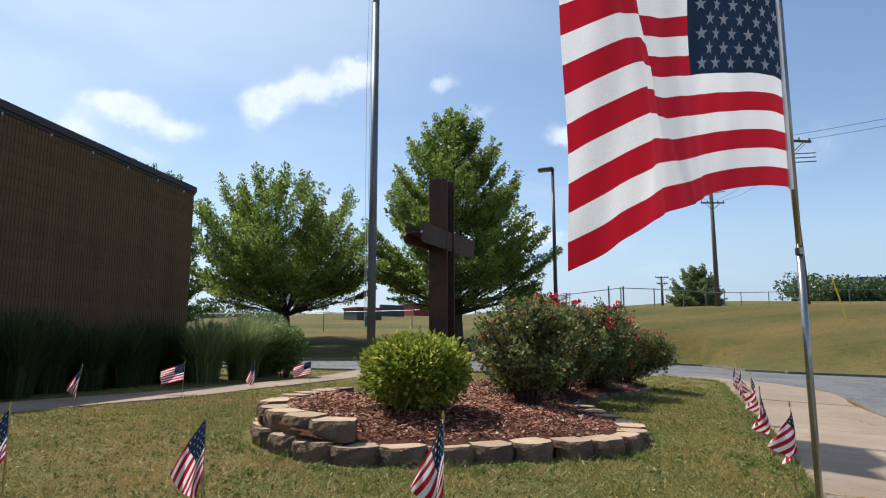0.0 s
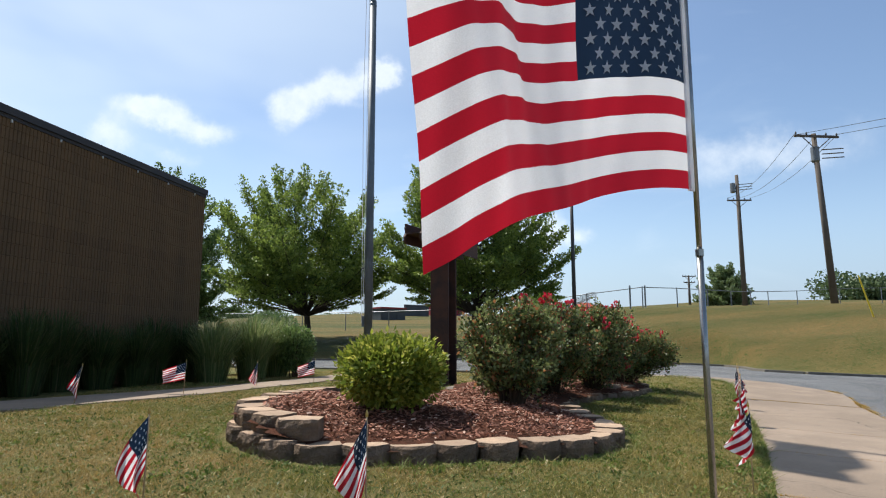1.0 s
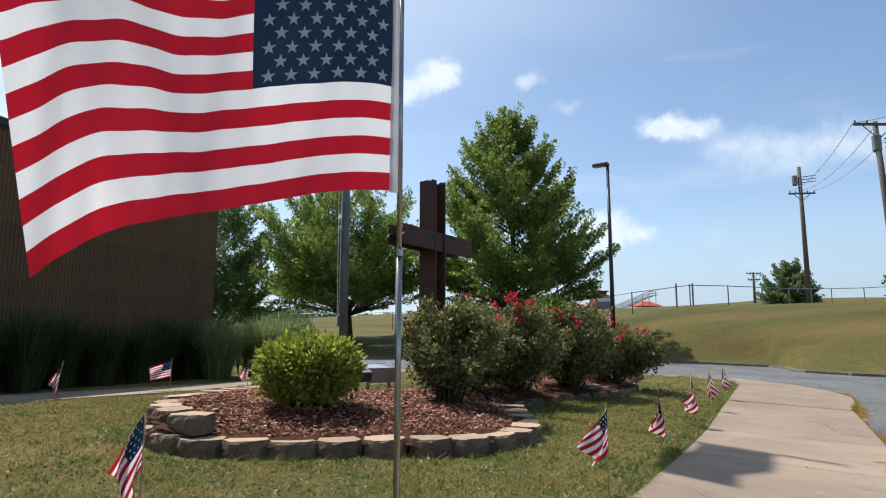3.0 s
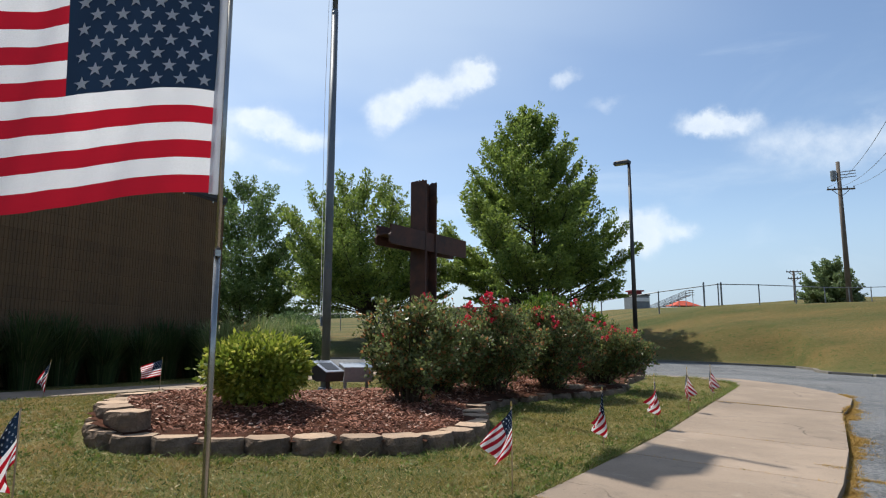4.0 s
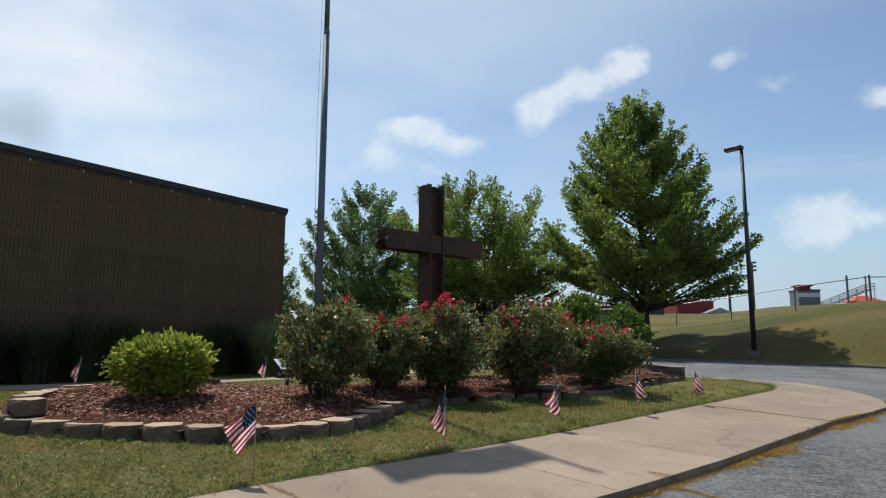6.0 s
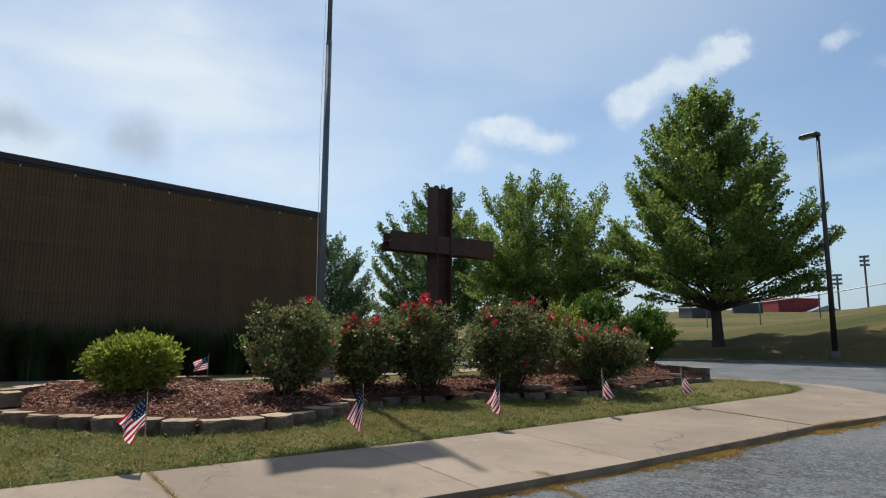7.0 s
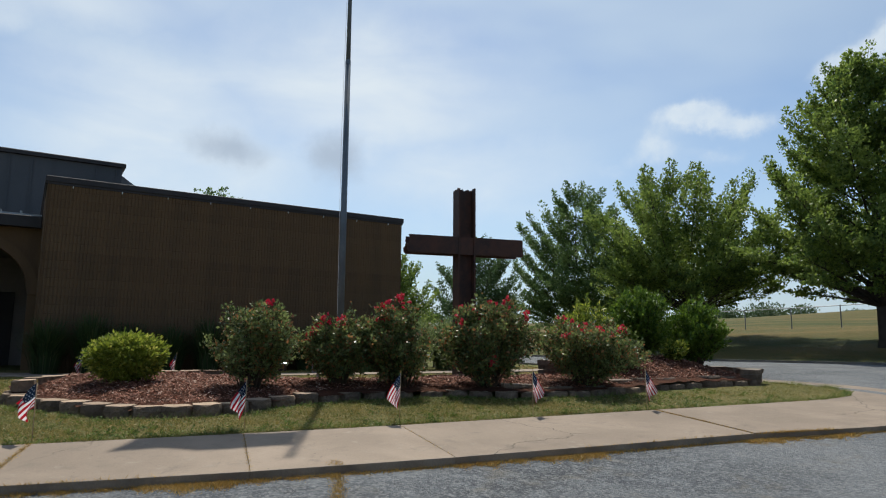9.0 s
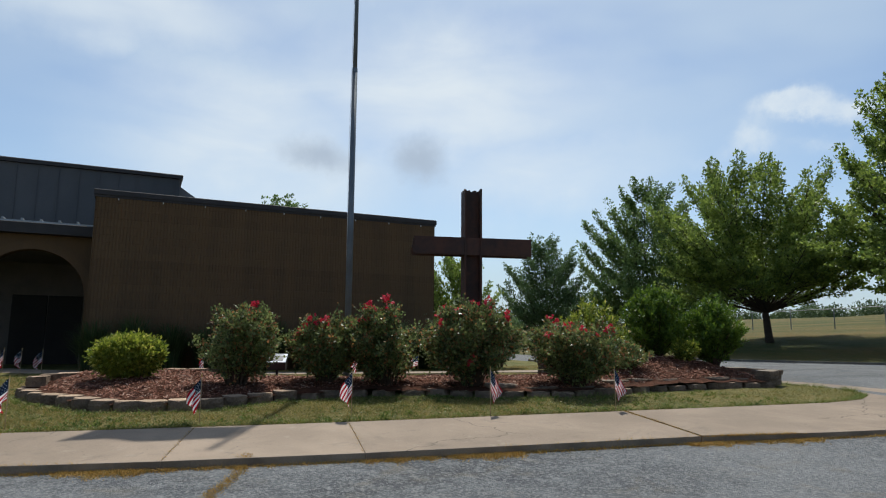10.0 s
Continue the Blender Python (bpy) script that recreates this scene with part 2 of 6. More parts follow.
def paving():
    """Tan concrete with blotches, small dark specks, pale scuffs and hairline cracks."""
    m, n = material("concrete")
    v = place(n)
    fine = n.noise(v, 75.0, 6, 0.65)
    col = n.mix(n.ramp(n.noise(v, 0.8, 6, 0.62, 0.4), 0.32, 0.68), (0.231, 0.177, 0.132), (0.308, 0.236, 0.176))
    col = n.mix(n.math("MULTIPLY", n.ramp(n.noise(v, 2.7, 6, 0.7, 0.6), 0.52, 0.74), 0.7), col, (0.17, 0.135, 0.105))
    col = n.mix(n.math("MULTIPLY", n.ramp(n.noise(v, 5.5, 5, 0.65), 0.58, 0.74), 0.55), col, (0.34, 0.285, 0.225))
    col = n.mix(n.math("MULTIPLY", n.ramp(n.noise(v, 21.0, 3, 0.6), 0.66, 0.75), 0.7), col, (0.1, 0.082, 0.066))
    wob = n.add("ShaderNodeTexNoise", {"Vector": v, "Scale": 1.7, "Detail": 6.0}).outputs["Color"]
    way = n.add("ShaderNodeVectorMath", {0: v, 1: n.add("ShaderNodeVectorMath", {0: wob, "Scale": 0.7}, operation="SCALE").outputs[0]}, operation="ADD").outputs[0]
    cell = n.add("ShaderNodeTexVoronoi", {"Vector": way, "Scale": 0.3})
    cell.feature = "DISTANCE_TO_EDGE"
    crack = n.math("MULTIPLY", n.math("SUBTRACT", 1.0, n.ramp(cell.outputs["Distance"], 0.0006, 0.0032)), n.ramp(n.noise(v, 0.55, 2), 0.48, 0.56))
    col = n.mix(n.math("MULTIPLY", crack, 0.8), col, (0.07, 0.057, 0.045))
    r = n.add("ShaderNodeObjectInfo").outputs["Random"]
    tone = n.math("MULTIPLY", n.math("ADD", 0.74, n.math("MULTIPLY", fine, 0.52)), n.math("ADD", 0.94, n.math("MULTIPLY", r, 0.12)))
    col = n.add("ShaderNodeVectorMath", {0: col, "Scale": tone}, operation="SCALE").outputs[0]
    finish(n, col, 0.9, 0, n.math("SUBTRACT", fine, crack), 0.45, 0.006, spec=0.25)
    return m


def ribbed_block():
    m, n = material("brown_block")
    v = obj(n)
    s = n.add("ShaderNodeSeparateXYZ", {0: v})
    fine = n.noise(v, 45.0, 5, 0.7)
    streak = n.noise(n.add("ShaderNodeMapping", {"Vector": v, "Scale": (1.4, 1.4, 0.16)}).outputs[0], 1.6, 5, 0.65)
    col = n.mix(n.ramp(streak, 0.35, 0.7), (0.138, 0.082, 0.043), (0.1, 0.063, 0.036))
    r = n.add("ShaderNodeObjectInfo").outputs["Random"]
    col = n.mix(n.math("MULTIPLY", r, 0.5), col, (0.16, 0.098, 0.051))
    col = n.mix(n.ramp(n.noise(v, 0.8, 4), 0.6, 0.8), col, (0.105, 0.068, 0.044))
    col = n.add("ShaderNodeVectorMath", {0: col, "Scale": n.math("ADD", 0.65, n.math("MULTIPLY", fine, 0.7))}, operation="SCALE").outputs[0]
    finish(n, col, 0.92, 0, fine, 0.7, 0.01, spec=0.25)
    return m


def rusted():
    m, n = material("rusted_steel")
    v = place(n)
    fine = n.noise(v, 60.0, 6, 0.7)
    col = n.mix(n.ramp(n.noise(v, 3.0, 6, 0.65, 0.3), 0.35, 0.65), (0.085, 0.034, 0.02), (0.042, 0.023, 0.018))
    col = n.mix(n.ramp(fine, 0.58, 0.75), col, (0.14, 0.05, 0.025))
    finish(n, col, 0.75, 0.1, fine, 0.5, 0.006)
    return m


MAT = {
    "grass": grass_ground(), "asphalt": asphalt(), "block": ribbed_block(), "rust": rusted(),
    "concrete": paving(),
    "kerb_face": mottled("dirt_stained_kerb", (0.3, 0.235, 0.17), (0.19, 0.15, 0.11), 2.5, 60, 0.95, 0, 0.5, 0.01, (0.17, 0.13, 0.095), spec=0.15),
    "kerb": mottled("kerb_concrete", (0.2, 0.18, 0.15), (0.13, 0.118, 0.1), 2.0, 60, 0.92, 0, 0.4, 0.008, spec=0.2),
    # sun and shade are put into the block colours: lighter tops, darker split faces
    "stone": mottled("wall_stone_lit_top", (0.47, 0.33, 0.225), (0.38, 0.27, 0.19), 5, 50, 0.92, 0, 0.8, 0.015, (0.28, 0.205, 0.15), own=0.35, spec=0.2),
    "shaded_stone_face": mottled("wall_stone_shaded_split_face", (0.27, 0.19, 0.135), (0.19, 0.138, 0.1), 9, 38, 0.95, 0, 1.0, 0.05, (0.13, 0.1, 0.075), own=0.35, spec=0.15),
    "slate": mottled("flat_stone", (0.27, 0.22, 0.17), (0.2, 0.17, 0.145), 5, 40, 0.92, 0, 0.9, 0.02, own=0.4, spec=0.2),
    "soil": mottled("mulch_bed", (0.115, 0.045, 0.026), (0.07, 0.032, 0.02), 6, 60, 0.97, 0, 1.0, 0.03, spec=0.1),
    "trim": mottled("dark_metal_trim", (0.032, 0.025, 0.024), (0.023, 0.018, 0.018), 3, 30, 0.62, 0.0, 0.1, 0.002),
    "grey_wall": mottled("grey_metal_wall", (0.075, 0.078, 0.085), (0.095, 0.096, 0.102), 0.5, 30, 0.85, 0, 0.1, 0.004),
    "pale_metal": mottled("pale_metal", (0.36, 0.37, 0.38), (0.28, 0.29, 0.3), 2, 40, 0.45, 0.4, 0.1, 0.002),
    "plaque_plate": mottled("brushed_plate", (0.5, 0.52, 0.56), (0.42, 0.44, 0.48), 6, 60, 0.28, 0.5, 0.05, 0.001),
    "dark": mottled("dark_recess", (0.2, 0.17, 0.15), (0.16, 0.14, 0.125), 2, 30, 0.8, 0, 0.1, 0.002),
    "door": mottled("dark_door_paint", (0.02, 0.016, 0.015), (0.028, 0.022, 0.02), 2, 30, 0.75, 0, 0.05, 0.002),
    "pole": mottled("weathered_aluminium", (0.14, 0.16, 0.18), (0.1, 0.115, 0.13), 3, 40, 0.5, 0.25, 0.1, 0.001),
    "chrome": mottled("polished_pole", (0.36, 0.35, 0.33), (0.28, 0.27, 0.25), 4, 60, 0.25, 0.9, 0.05, 0.001),
    "lamp": mottled("bronze_paint", (0.05, 0.045, 0.042), (0.04, 0.036, 0.034), 3, 40, 0.45, 0.3, 0.05, 0.001),
    "glass": mottled("lamp_lens", (0.4, 0.4, 0.38), (0.45, 0.45, 0.42), 3, 40, 0.2, 0, 0.0, 0.001),
    "wood": mottled("weathered_pole_wood", (0.13, 0.105, 0.085), (0.1, 0.08, 0.065), 2, 40, 0.9, 0, 0.4, 0.01),
    "membrane": mottled("roof_membrane", (0.2, 0.2, 0.2), (0.16, 0.16, 0.165), 1, 30, 0.8, 0, 0.1, 0.004),
    "stick": mottled("pale_wood_stick", (0.42, 0.3, 0.17), (0.36, 0.26, 0.15), 8, 80, 0.7, 0, 0.1, 0.001),
    "gold": mottled("gilt_tip", (0.5, 0.34, 0.1), (0.42, 0.28, 0.08), 8, 80, 0.35, 0.6, 0.05, 0.001),
    "bark": mottled("bark", (0.07, 0.055, 0.042), (0.05, 0.04, 0.032), 4, 30, 0.95, 0, 0.9, 0.02, spec=0.15),
    "twig": mottled("twig", (0.09, 0.06, 0.04), (0.065, 0.045, 0.03), 8, 60, 0.9, 0, 0.3, 0.004, spec=0.15),
    "plate": mottled("black_plate", (0.03, 0.03, 0.035), (0.04, 0.04, 0.045), 3, 40, 0.4, 0.2, 0.05, 0.001),
    "red_paint": mottled("red_paint", (0.28, 0.03, 0.03), (0.22, 0.025, 0.028), 0.6, 20, 0.7, 0, 0.1, 0.004),
    "black_paint": mottled("dark_grey_cladding", (0.05, 0.055, 0.06), (0.065, 0.07, 0.075), 0.5, 20, 0.7, 0, 0.1, 0.004),
    "white_paint": mottled("white_paint", (0.7, 0.7, 0.7), (0.62, 0.63, 0.64), 0.6, 20, 0.6, 0, 0.1, 0.004),
    "blue_paint": mottled("blue_paint", (0.03, 0.07, 0.2), (0.03, 0.06, 0.17), 0.6, 20, 0.6, 0, 0.1, 0.004),
    "orange": mottled("orange_red_fabric", (0.5, 0.07, 0.03), (0.42, 0.06, 0.03), 0.5, 20, 0.8, 0, 0.1, 0.004),
    "yellow": mottled("yellow_plastic", (0.75, 0.55, 0.03), (0.68, 0.5, 0.03), 2, 20, 0.5, 0, 0.05, 0.002),
    "wire": mottled("galvanised_wire", (0.2, 0.21, 0.22), (0.16, 0.17, 0.18), 2, 20, 0.5, 0.5, 0.05, 0.002),
    "maple": leafy("maple_leaf", (0.066, 0.12, 0.028), (0.31, 0.39, 0.08), None, 0.52, 0.42, 0.6),
    "dark_tree": leafy("dark_tree_leaf", (0.065, 0.118, 0.038), (0.22, 0.31, 0.095), None, 0.47),
    "hazy_tree": leafy("hazy_leaf", (0.1, 0.15, 0.06), (0.22, 0.28, 0.12), None, 0.45),
    "far_leaf": leafy("far_leaf", (0.05, 0.085, 0.035), (0.12, 0.17, 0.07), None, 0.3),
    "grey_tree": leafy("grey_green_leaf", (0.06, 0.11, 0.04), (0.15, 0.22, 0.09), None, 0.4),
    "spirea": leafy("golden_shrub_leaf", (0.055, 0.105, 0.016), (0.34, 0.38, 0.05), (0.48, 0.46, 0.1), 0.46),
    "rose": leafy("rose_leaf", (0.035, 0.062, 0.02), (0.27, 0.31, 0.11), (0.36, 0.17, 0.07), 0.42, 0.4),
    "petal": leafy("rose_petal", (0.48, 0.016, 0.035), (0.76, 0.045, 0.085), (0.72, 0.18, 0.2), 0.35),
    "evergreen": leafy("evergreen_spray", (0.03, 0.075, 0.012), (0.18, 0.27, 0.03), None, 0.36),
    "blade": leafy("lawn_blade", (0.095, 0.11, 0.02), (0.32, 0.265, 0.065), (0.46, 0.35, 0.15), 0.35, 0.7, 2.0, (0.38, 0.25, 0.095)),
    "edge_blade": leafy("edge_grass_blade", (0.07, 0.12, 0.022), (0.22, 0.26, 0.06), (0.36, 0.3, 0.13), 0.35, 0.7),
    "weed": leafy("lawn_weed_leaf", (0.05, 0.085, 0.018), (0.22, 0.24, 0.06), (0.42, 0.33, 0.16), 0.3, 0.6),
    "dry_blade": leafy("dry_grass_blade", (0.3, 0.17, 0.04), (0.5, 0.31, 0.08), (0.2, 0.18, 0.06), 0.2, 0.8),
    # same tall grass twice: colour darkened for the wall's shade, lightened for sun
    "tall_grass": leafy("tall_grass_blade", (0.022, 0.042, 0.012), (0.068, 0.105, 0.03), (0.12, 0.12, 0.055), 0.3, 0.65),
    "sunlit_grass": leafy("sunlit_grass_blade", (0.07, 0.11, 0.035), (0.24, 0.3, 0.11), (0.34, 0.33, 0.16), 0.4, 0.6),
    "chip": leafy("bark_chip", (0.12, 0.045, 0.028), (0.38, 0.16, 0.1), (0.5, 0.33, 0.25), 0.02, 0.85),
    "flag_red": mottled("red_cloth", (0.4, 0.007, 0.02), (0.35, 0.007, 0.02), 2, 300, 0.75, 0, 0.1, 0.001),
    "flag_white": mottled("white_cloth", (0.8, 0.8, 0.82), (0.74, 0.74, 0.77), 2, 300, 0.75, 0, 0.1, 0.001),
    "flag_blue": mottled("navy_cloth", (0.008, 0.02, 0.046), (0.007, 0.017, 0.04), 2, 300, 0.75, 0, 0.1, 0.001),
}

# cloth lets some light through
for key in ("flag_red", "flag_white", "flag_blue"):
    tree = MAT[key].node_tree
    p = next(x for x in tree.nodes if x.type == "BSDF_PRINCIPLED")
    o = next(x for x in tree.nodes if x.type == "OUTPUT_MATERIAL")
    tr, mx = tree.nodes.new("ShaderNodeBsdfTranslucent"), tree.nodes.new("ShaderNodeMixShader")
    tree.links.new(p.inputs["Base Color"].links[0].from_socket, tr.inputs[0])
    mx.inputs[0].default_value = 0.5
    tree.links.new(p.outputs[0], mx.inputs[1])
    tree.links.new(tr.outputs[0], mx.inputs[2])
    tree.links.new(mx.outputs[0], o.inputs[0])

# ---- mesh tools ----


class Geo:
    """Collects faces of one mesh."""

    def __init__(self):
        self.v, self.f, self.m = [], [], []

    def face(self, pts, mat=0):
        k = len(self.v)
        self.v += [tuple(p) for p in pts]
        self.f.append(tuple(range(k, k + len(pts))))
        self.m.append(mat)

    def box(self, lo, hi, mat=0, m=None, bevel=0.0):
        """A box, with its upright and top edges cut off by bevel."""
        (x0, y0, z0), (x1, y1, z1) = lo, hi
        if bevel:
            b = bevel
            ring = lambda x, y, z, i: [(x0 + i, y0 + b + i, z), (x0 + b + i, y0 + i, z), (x1 - b - i, y0 + i, z), (x1 - i, y0 + b + i, z),
                                       (x1 - i, y1 - b - i, z), (x1 - b - i, y1 - i, z), (x0 + b + i, y1 - i, z), (x0 + i, y1 - b - i, z)]
            rows = [ring(0, 0, z0, 0), ring(0, 0, z1 - b, 0), ring(0, 0, z1, b)]
            self.loft([[(m @ Vector(p) if m else p) for p in r] for r in rows], mat, True)
            return
        c = [(x0, y0, z0), (x1, y0, z0), (x1, y1, z0), (x0, y1, z0), (x0, y0, z1), (x1, y0, z1), (x1, y1, z1), (x0, y1, z1)]
        k = len(self.v)
        self.v += [tuple(m @ Vector(p)) if m else p for p in c]
        for q in ((3, 2, 1, 0), (4, 5, 6, 7), (0, 1, 5, 4), (1, 2, 6, 5), (2, 3, 7, 6), (3, 0, 4, 7)):
            self.f.append(tuple(k + i for i in q))
            self.m.append(mat)

    def loft(self, rows, mat=0, caps=True, closed=True):
        k, n = len(self.v), len(rows[0])
        for r in rows:
            self.v += [tuple(p) for p in r]
        for i in range(len(rows) - 1):
            for j in range(n if closed else n - 1):
                a, b = k + i * n + j, k + i * n + (j + 1) % n
                self.f.append((a, b, b + n, a + n))
                self.m.append(mat)
        if caps:
            self.f.append(tuple(k + j for j in reversed(range(n))))
            self.f.append(tuple(k + (len(rows) - 1) * n + j for j in range(n)))
            self.m += [mat, mat]

    def tube(self, pts, radii, sides=8, mat=0, caps=True):
        pts = [Vector(p) for p in pts]
        if not hasattr(radii, "__len__"):
            radii = [radii] * len(pts)
        rows = []
        for i, p in enumerate(pts):
            d = (pts[min(i + 1, len(pts) - 1)] - pts[max(i - 1, 0)]).normalized()
            a = d.orthogonal().normalized() if abs(d.z) < 0.9 else Vector((1, 0, 0)).cross(d).normalized()
            b = d.cross(a)
            rows.append([p + float(radii[i]) * (math.cos(t) * a + math.sin(t) * b) for t in [2 * math.pi * k / sides for k in range(sides)]])
        self.loft(rows, mat, caps)

    def prism(self, outline, z0, z1, mat=0, bevel=0.0):
        """outline counter-clockwise in x, y; z0 and z1 numbers or functions of x, y."""
        f0 = z0 if callable(z0) else (lambda x, y: z0)
        f1 = z1 if callable(z1) else (lambda x, y: z1)
        rows = [[(x, y, f0(x, y)) for x, y in outline], [(x, y, f1(x, y) - bevel) for x, y in outline]]
        if bevel:
            cx, cy = sum(p[0] for p in outline) / len(outline), sum(p[1] for p in outline) / len(outline)
            top = []
            for x, y in outline:
                d = math.hypot(cx - x, cy - y) or 1
                top.append((x + (cx - x) / d * bevel, y + (cy - y) / d * bevel, f1(x, y)))
            rows.append(top)
        self.loft(rows, mat, True)

    def mesh(self, name, mats, smooth=False):
        me = bpy.data.meshes.new(name)
        me.from_pydata(self.v, [], self.f)
        for x in mats:
            me.materials.append(x)
        if len(mats) > 1:
            me.polygons.foreach_set("material_index", self.m)
        if smooth:
            me.polygons.foreach_set("use_smooth", [True] * len(self.f))
        me.update()
        return me


def quads(name, verts, mat, per=4):
    """A mesh of loose polygons from an array (n, per, 3)."""
    n = len(verts)
    me = bpy.data.meshes.new(name)
    me.vertices.add(n * per)
    me.vertices.foreach_set("co", np.asarray(verts, dtype=np.float32).ravel())
    me.loops.add(n * per)
    me.loops.foreach_set("vertex_index", np.arange(n * per, dtype=np.int32))
    me.polygons.add(n)
    me.polygons.foreach_set("loop_start", np.arange(0, n * per, per, dtype=np.int32))
    me.update(calc_edges=True)
    me.materials.append(mat)
    return me


def part(name, geo, mats, parent, label="", smooth=False):
    me = geo if isinstance(geo, bpy.types.Mesh) else geo.mesh(name, mats if isinstance(mats, (list, tuple)) else [mats], smooth)
    ob = new(name, me)
    ob.parent = parent
    return tagged(ob, label)


def thing(name, at, label, category, group="", kind="", turn=0.0):
    ob = new(name)
    ob.matrix_basis = pose(*at, 0, 0, turn)
    return tagged(ob, label, category, group, kind)


def leaf_quads(rng, pts, length, width, out=None, bias=0.6, fold=0.12, up=0.25):
    """Folded leaf-shaped quads that start at pts; out: preferred directions."""
    n = len(pts)
    d = rng.normal(size=(n, 3))
    d /= np.linalg.norm(d, axis=1)[:, None]
    if out is not None:
        d = d * (1 - bias) + out * bias
    d[:, 2] += up
    d /= np.linalg.norm(d, axis=1)[:, None] + 1e-9
    s = np.cross(d, rng.normal(size=(n, 3)))
    s /= np.linalg.norm(s, axis=1)[:, None] + 1e-9
    nn = np.cross(d, s)
    ln = (length * rng.uniform(0.6, 1.3, n))[:, None]
    wd = ln * width / length
    mid = pts + d * ln * 0.45 + nn * ln * fold
    return np.stack([pts, mid + s * wd / 2, pts + d * ln, mid - s * wd / 2], axis=1)


# ---- lie of the land ----


def smooth_min(a, b, k=0.12):
    h = np.clip(0.5 + 0.5 * (b - a) / k, 0, 1)
    return b * (1 - h) + a * h - k * h * (1 - h)


def far_edge(x):
    return np.interp(x, [-60, -40, -15, -6, 3, 9, 12.4, 13.5, 17, 30, 60], [42, 36, 31.6, 31.2, 31.8, 32.1, 31.5, 26.0, 24.3, 25, 27])


def land(x, y):
    """Height of lawn and pavement, and of the bank behind the road."""
    x, y = np.asarray(x, float), np.asarray(y, float)
    p = 0.0287 - 0.0432 * x + 0.0319 * np.minimum(y, 16)
    z = np.maximum(smooth_min(p, 0.29), -0.25) + 0.005 * np.clip(y - 12, 0, 20)
    s = y - far_edge(x)
    toe = np.clip(s / 3, 0, 1)
    s = np.maximum(y - sum(far_edge(x + 1.6 * k) for k in range(-5, 6)) / 11, 0) * toe + np.minimum(s, 0)
    rate = np.interp(x, [-60, -10, 0, 6, 11, 24, 36], [0.06, 0.1, 0.112, 0.16, 0.21, 0.222, 0.26])
    after = np.interp(x, [-60, -20, -8, 6, 11, 36, 56], [0.062, 0.068, 0.061, 0.056, 0.056, 0.057, 0.07])
    brow = np.interp(x, [-20, -5, 6, 11, 25, 60], [0, 0.15, 0.4, 0.55, 0.3, 0.1])
    hill = rate * np.clip(s, 0, 12) + after * np.clip(s - 12, 0, 110) + brow * np.clip(s / 11, 0, 1) * np.clip((30 - s) / 19, 0, 1) + 0.03 * np.sin(x * 0.4 + y * 0.3) * np.clip(s / 6, 0, 1)
    blend = np.clip((s - 0.0) / 3, 0, 1)
    base = z * (1 - blend) + np.maximum(z, 0.36) * blend
    return base + np.where(s > 0, hill * np.clip(0.35 + s / 6, 0, 1), 0)


def drop(x, y):
    """How far the carriageway lies below the pavement."""
    return 0.07 - 0.054 * np.clip((np.asarray(y, float) - 11.0) / 3.5, 0, 1) * np.clip((22 - np.asarray(y, float)) / 4 + 0.6, 0.6, 1)


PAVED = [(-5.05, -16), (0.8, 0), (2.35, 4.2), (3.13, 6.15), (3.7, 7.7), (4.2, 9.27), (4.82, 11.0), (5.5, 12.9), (5.85, 13.9),
         (5.95, 14.7), (5.75, 15.4), (5.2, 15.95), (4.4, 16.25), (3.0, 16.8), (1.0, 17.5), (-1.5, 18.6), (-4.5, 20), (-10, 22.5), (-40, 30),
         (-40, 36), (-15, 31.6), (-6, 31.2), (3, 31.8), (9, 32.1), (12.4, 31.5), (12.3, 29.0), (11.4, 26.0), (11.4, 24.8), (12.3, 24.0),
         (17, 24.3), (30, 25), (60, 27), (60, -16)]


def inside(poly, x, y):
    """Signed distance to a polygon, positive inside."""
    x, y = np.asarray(x, float), np.asarray(y, float)
    best, odd = np.full(x.shape, 1e9), np.zeros(x.shape, bool)
    for (ax, ay), (bx, by) in zip(poly, poly[1:] + poly[:1]):
        dx, dy = bx - ax, by - ay
        t = np.clip(((x - ax) * dx + (y - ay) * dy) / (dx * dx + dy * dy), 0, 1)
        best = np.minimum(best, np.hypot(x - ax - t * dx, y - ay - t * dy))
        cross = ((ay > y) != (by > y)) & (x < dx * (y - ay) / (dy if dy else 1e-9) + ax)
        odd ^= cross
    return np.where(odd, best, -best)


def lines(*spans):
    out = []
    for a, b, step in spans:
        out += list(np.arange(a, b - 1e-6, step))
    return np.array(out + [spans[-1][1]])


def sheet(name, xs, ys, z, mat, keep=None, smooth=True):
    gx, gy = np.meshgrid(xs, ys)
    v = np.stack([gx, gy, z(gx, gy)], -1).reshape(-1, 3)
    nx, ny = len(xs), len(ys)
    i = (np.arange(ny - 1)[:, None] * nx + np.arange(nx - 1)).ravel()
    f = np.stack([i, i + 1, i + nx + 1, i + nx], 1)
    if keep is not None:
        f = f[keep(v[f].mean(1))]
    me = bpy.data.meshes.new(name)
    me.from_pydata(v.tolist(), [], f.tolist())
    me.materials.append(mat)
    me.polygons.foreach_set("use_smooth", [smooth] * len(f))
    return me


def ground_z(x, y):
    d = inside(PAVED, x, y)
    return land(x, y) - 0.28 * np.clip((d - 0.02) / 0.28, 0, 1) + 0.012 * np.sin(x * 3.1 + 1) * np.sin(y * 2.7) * (d < 0)


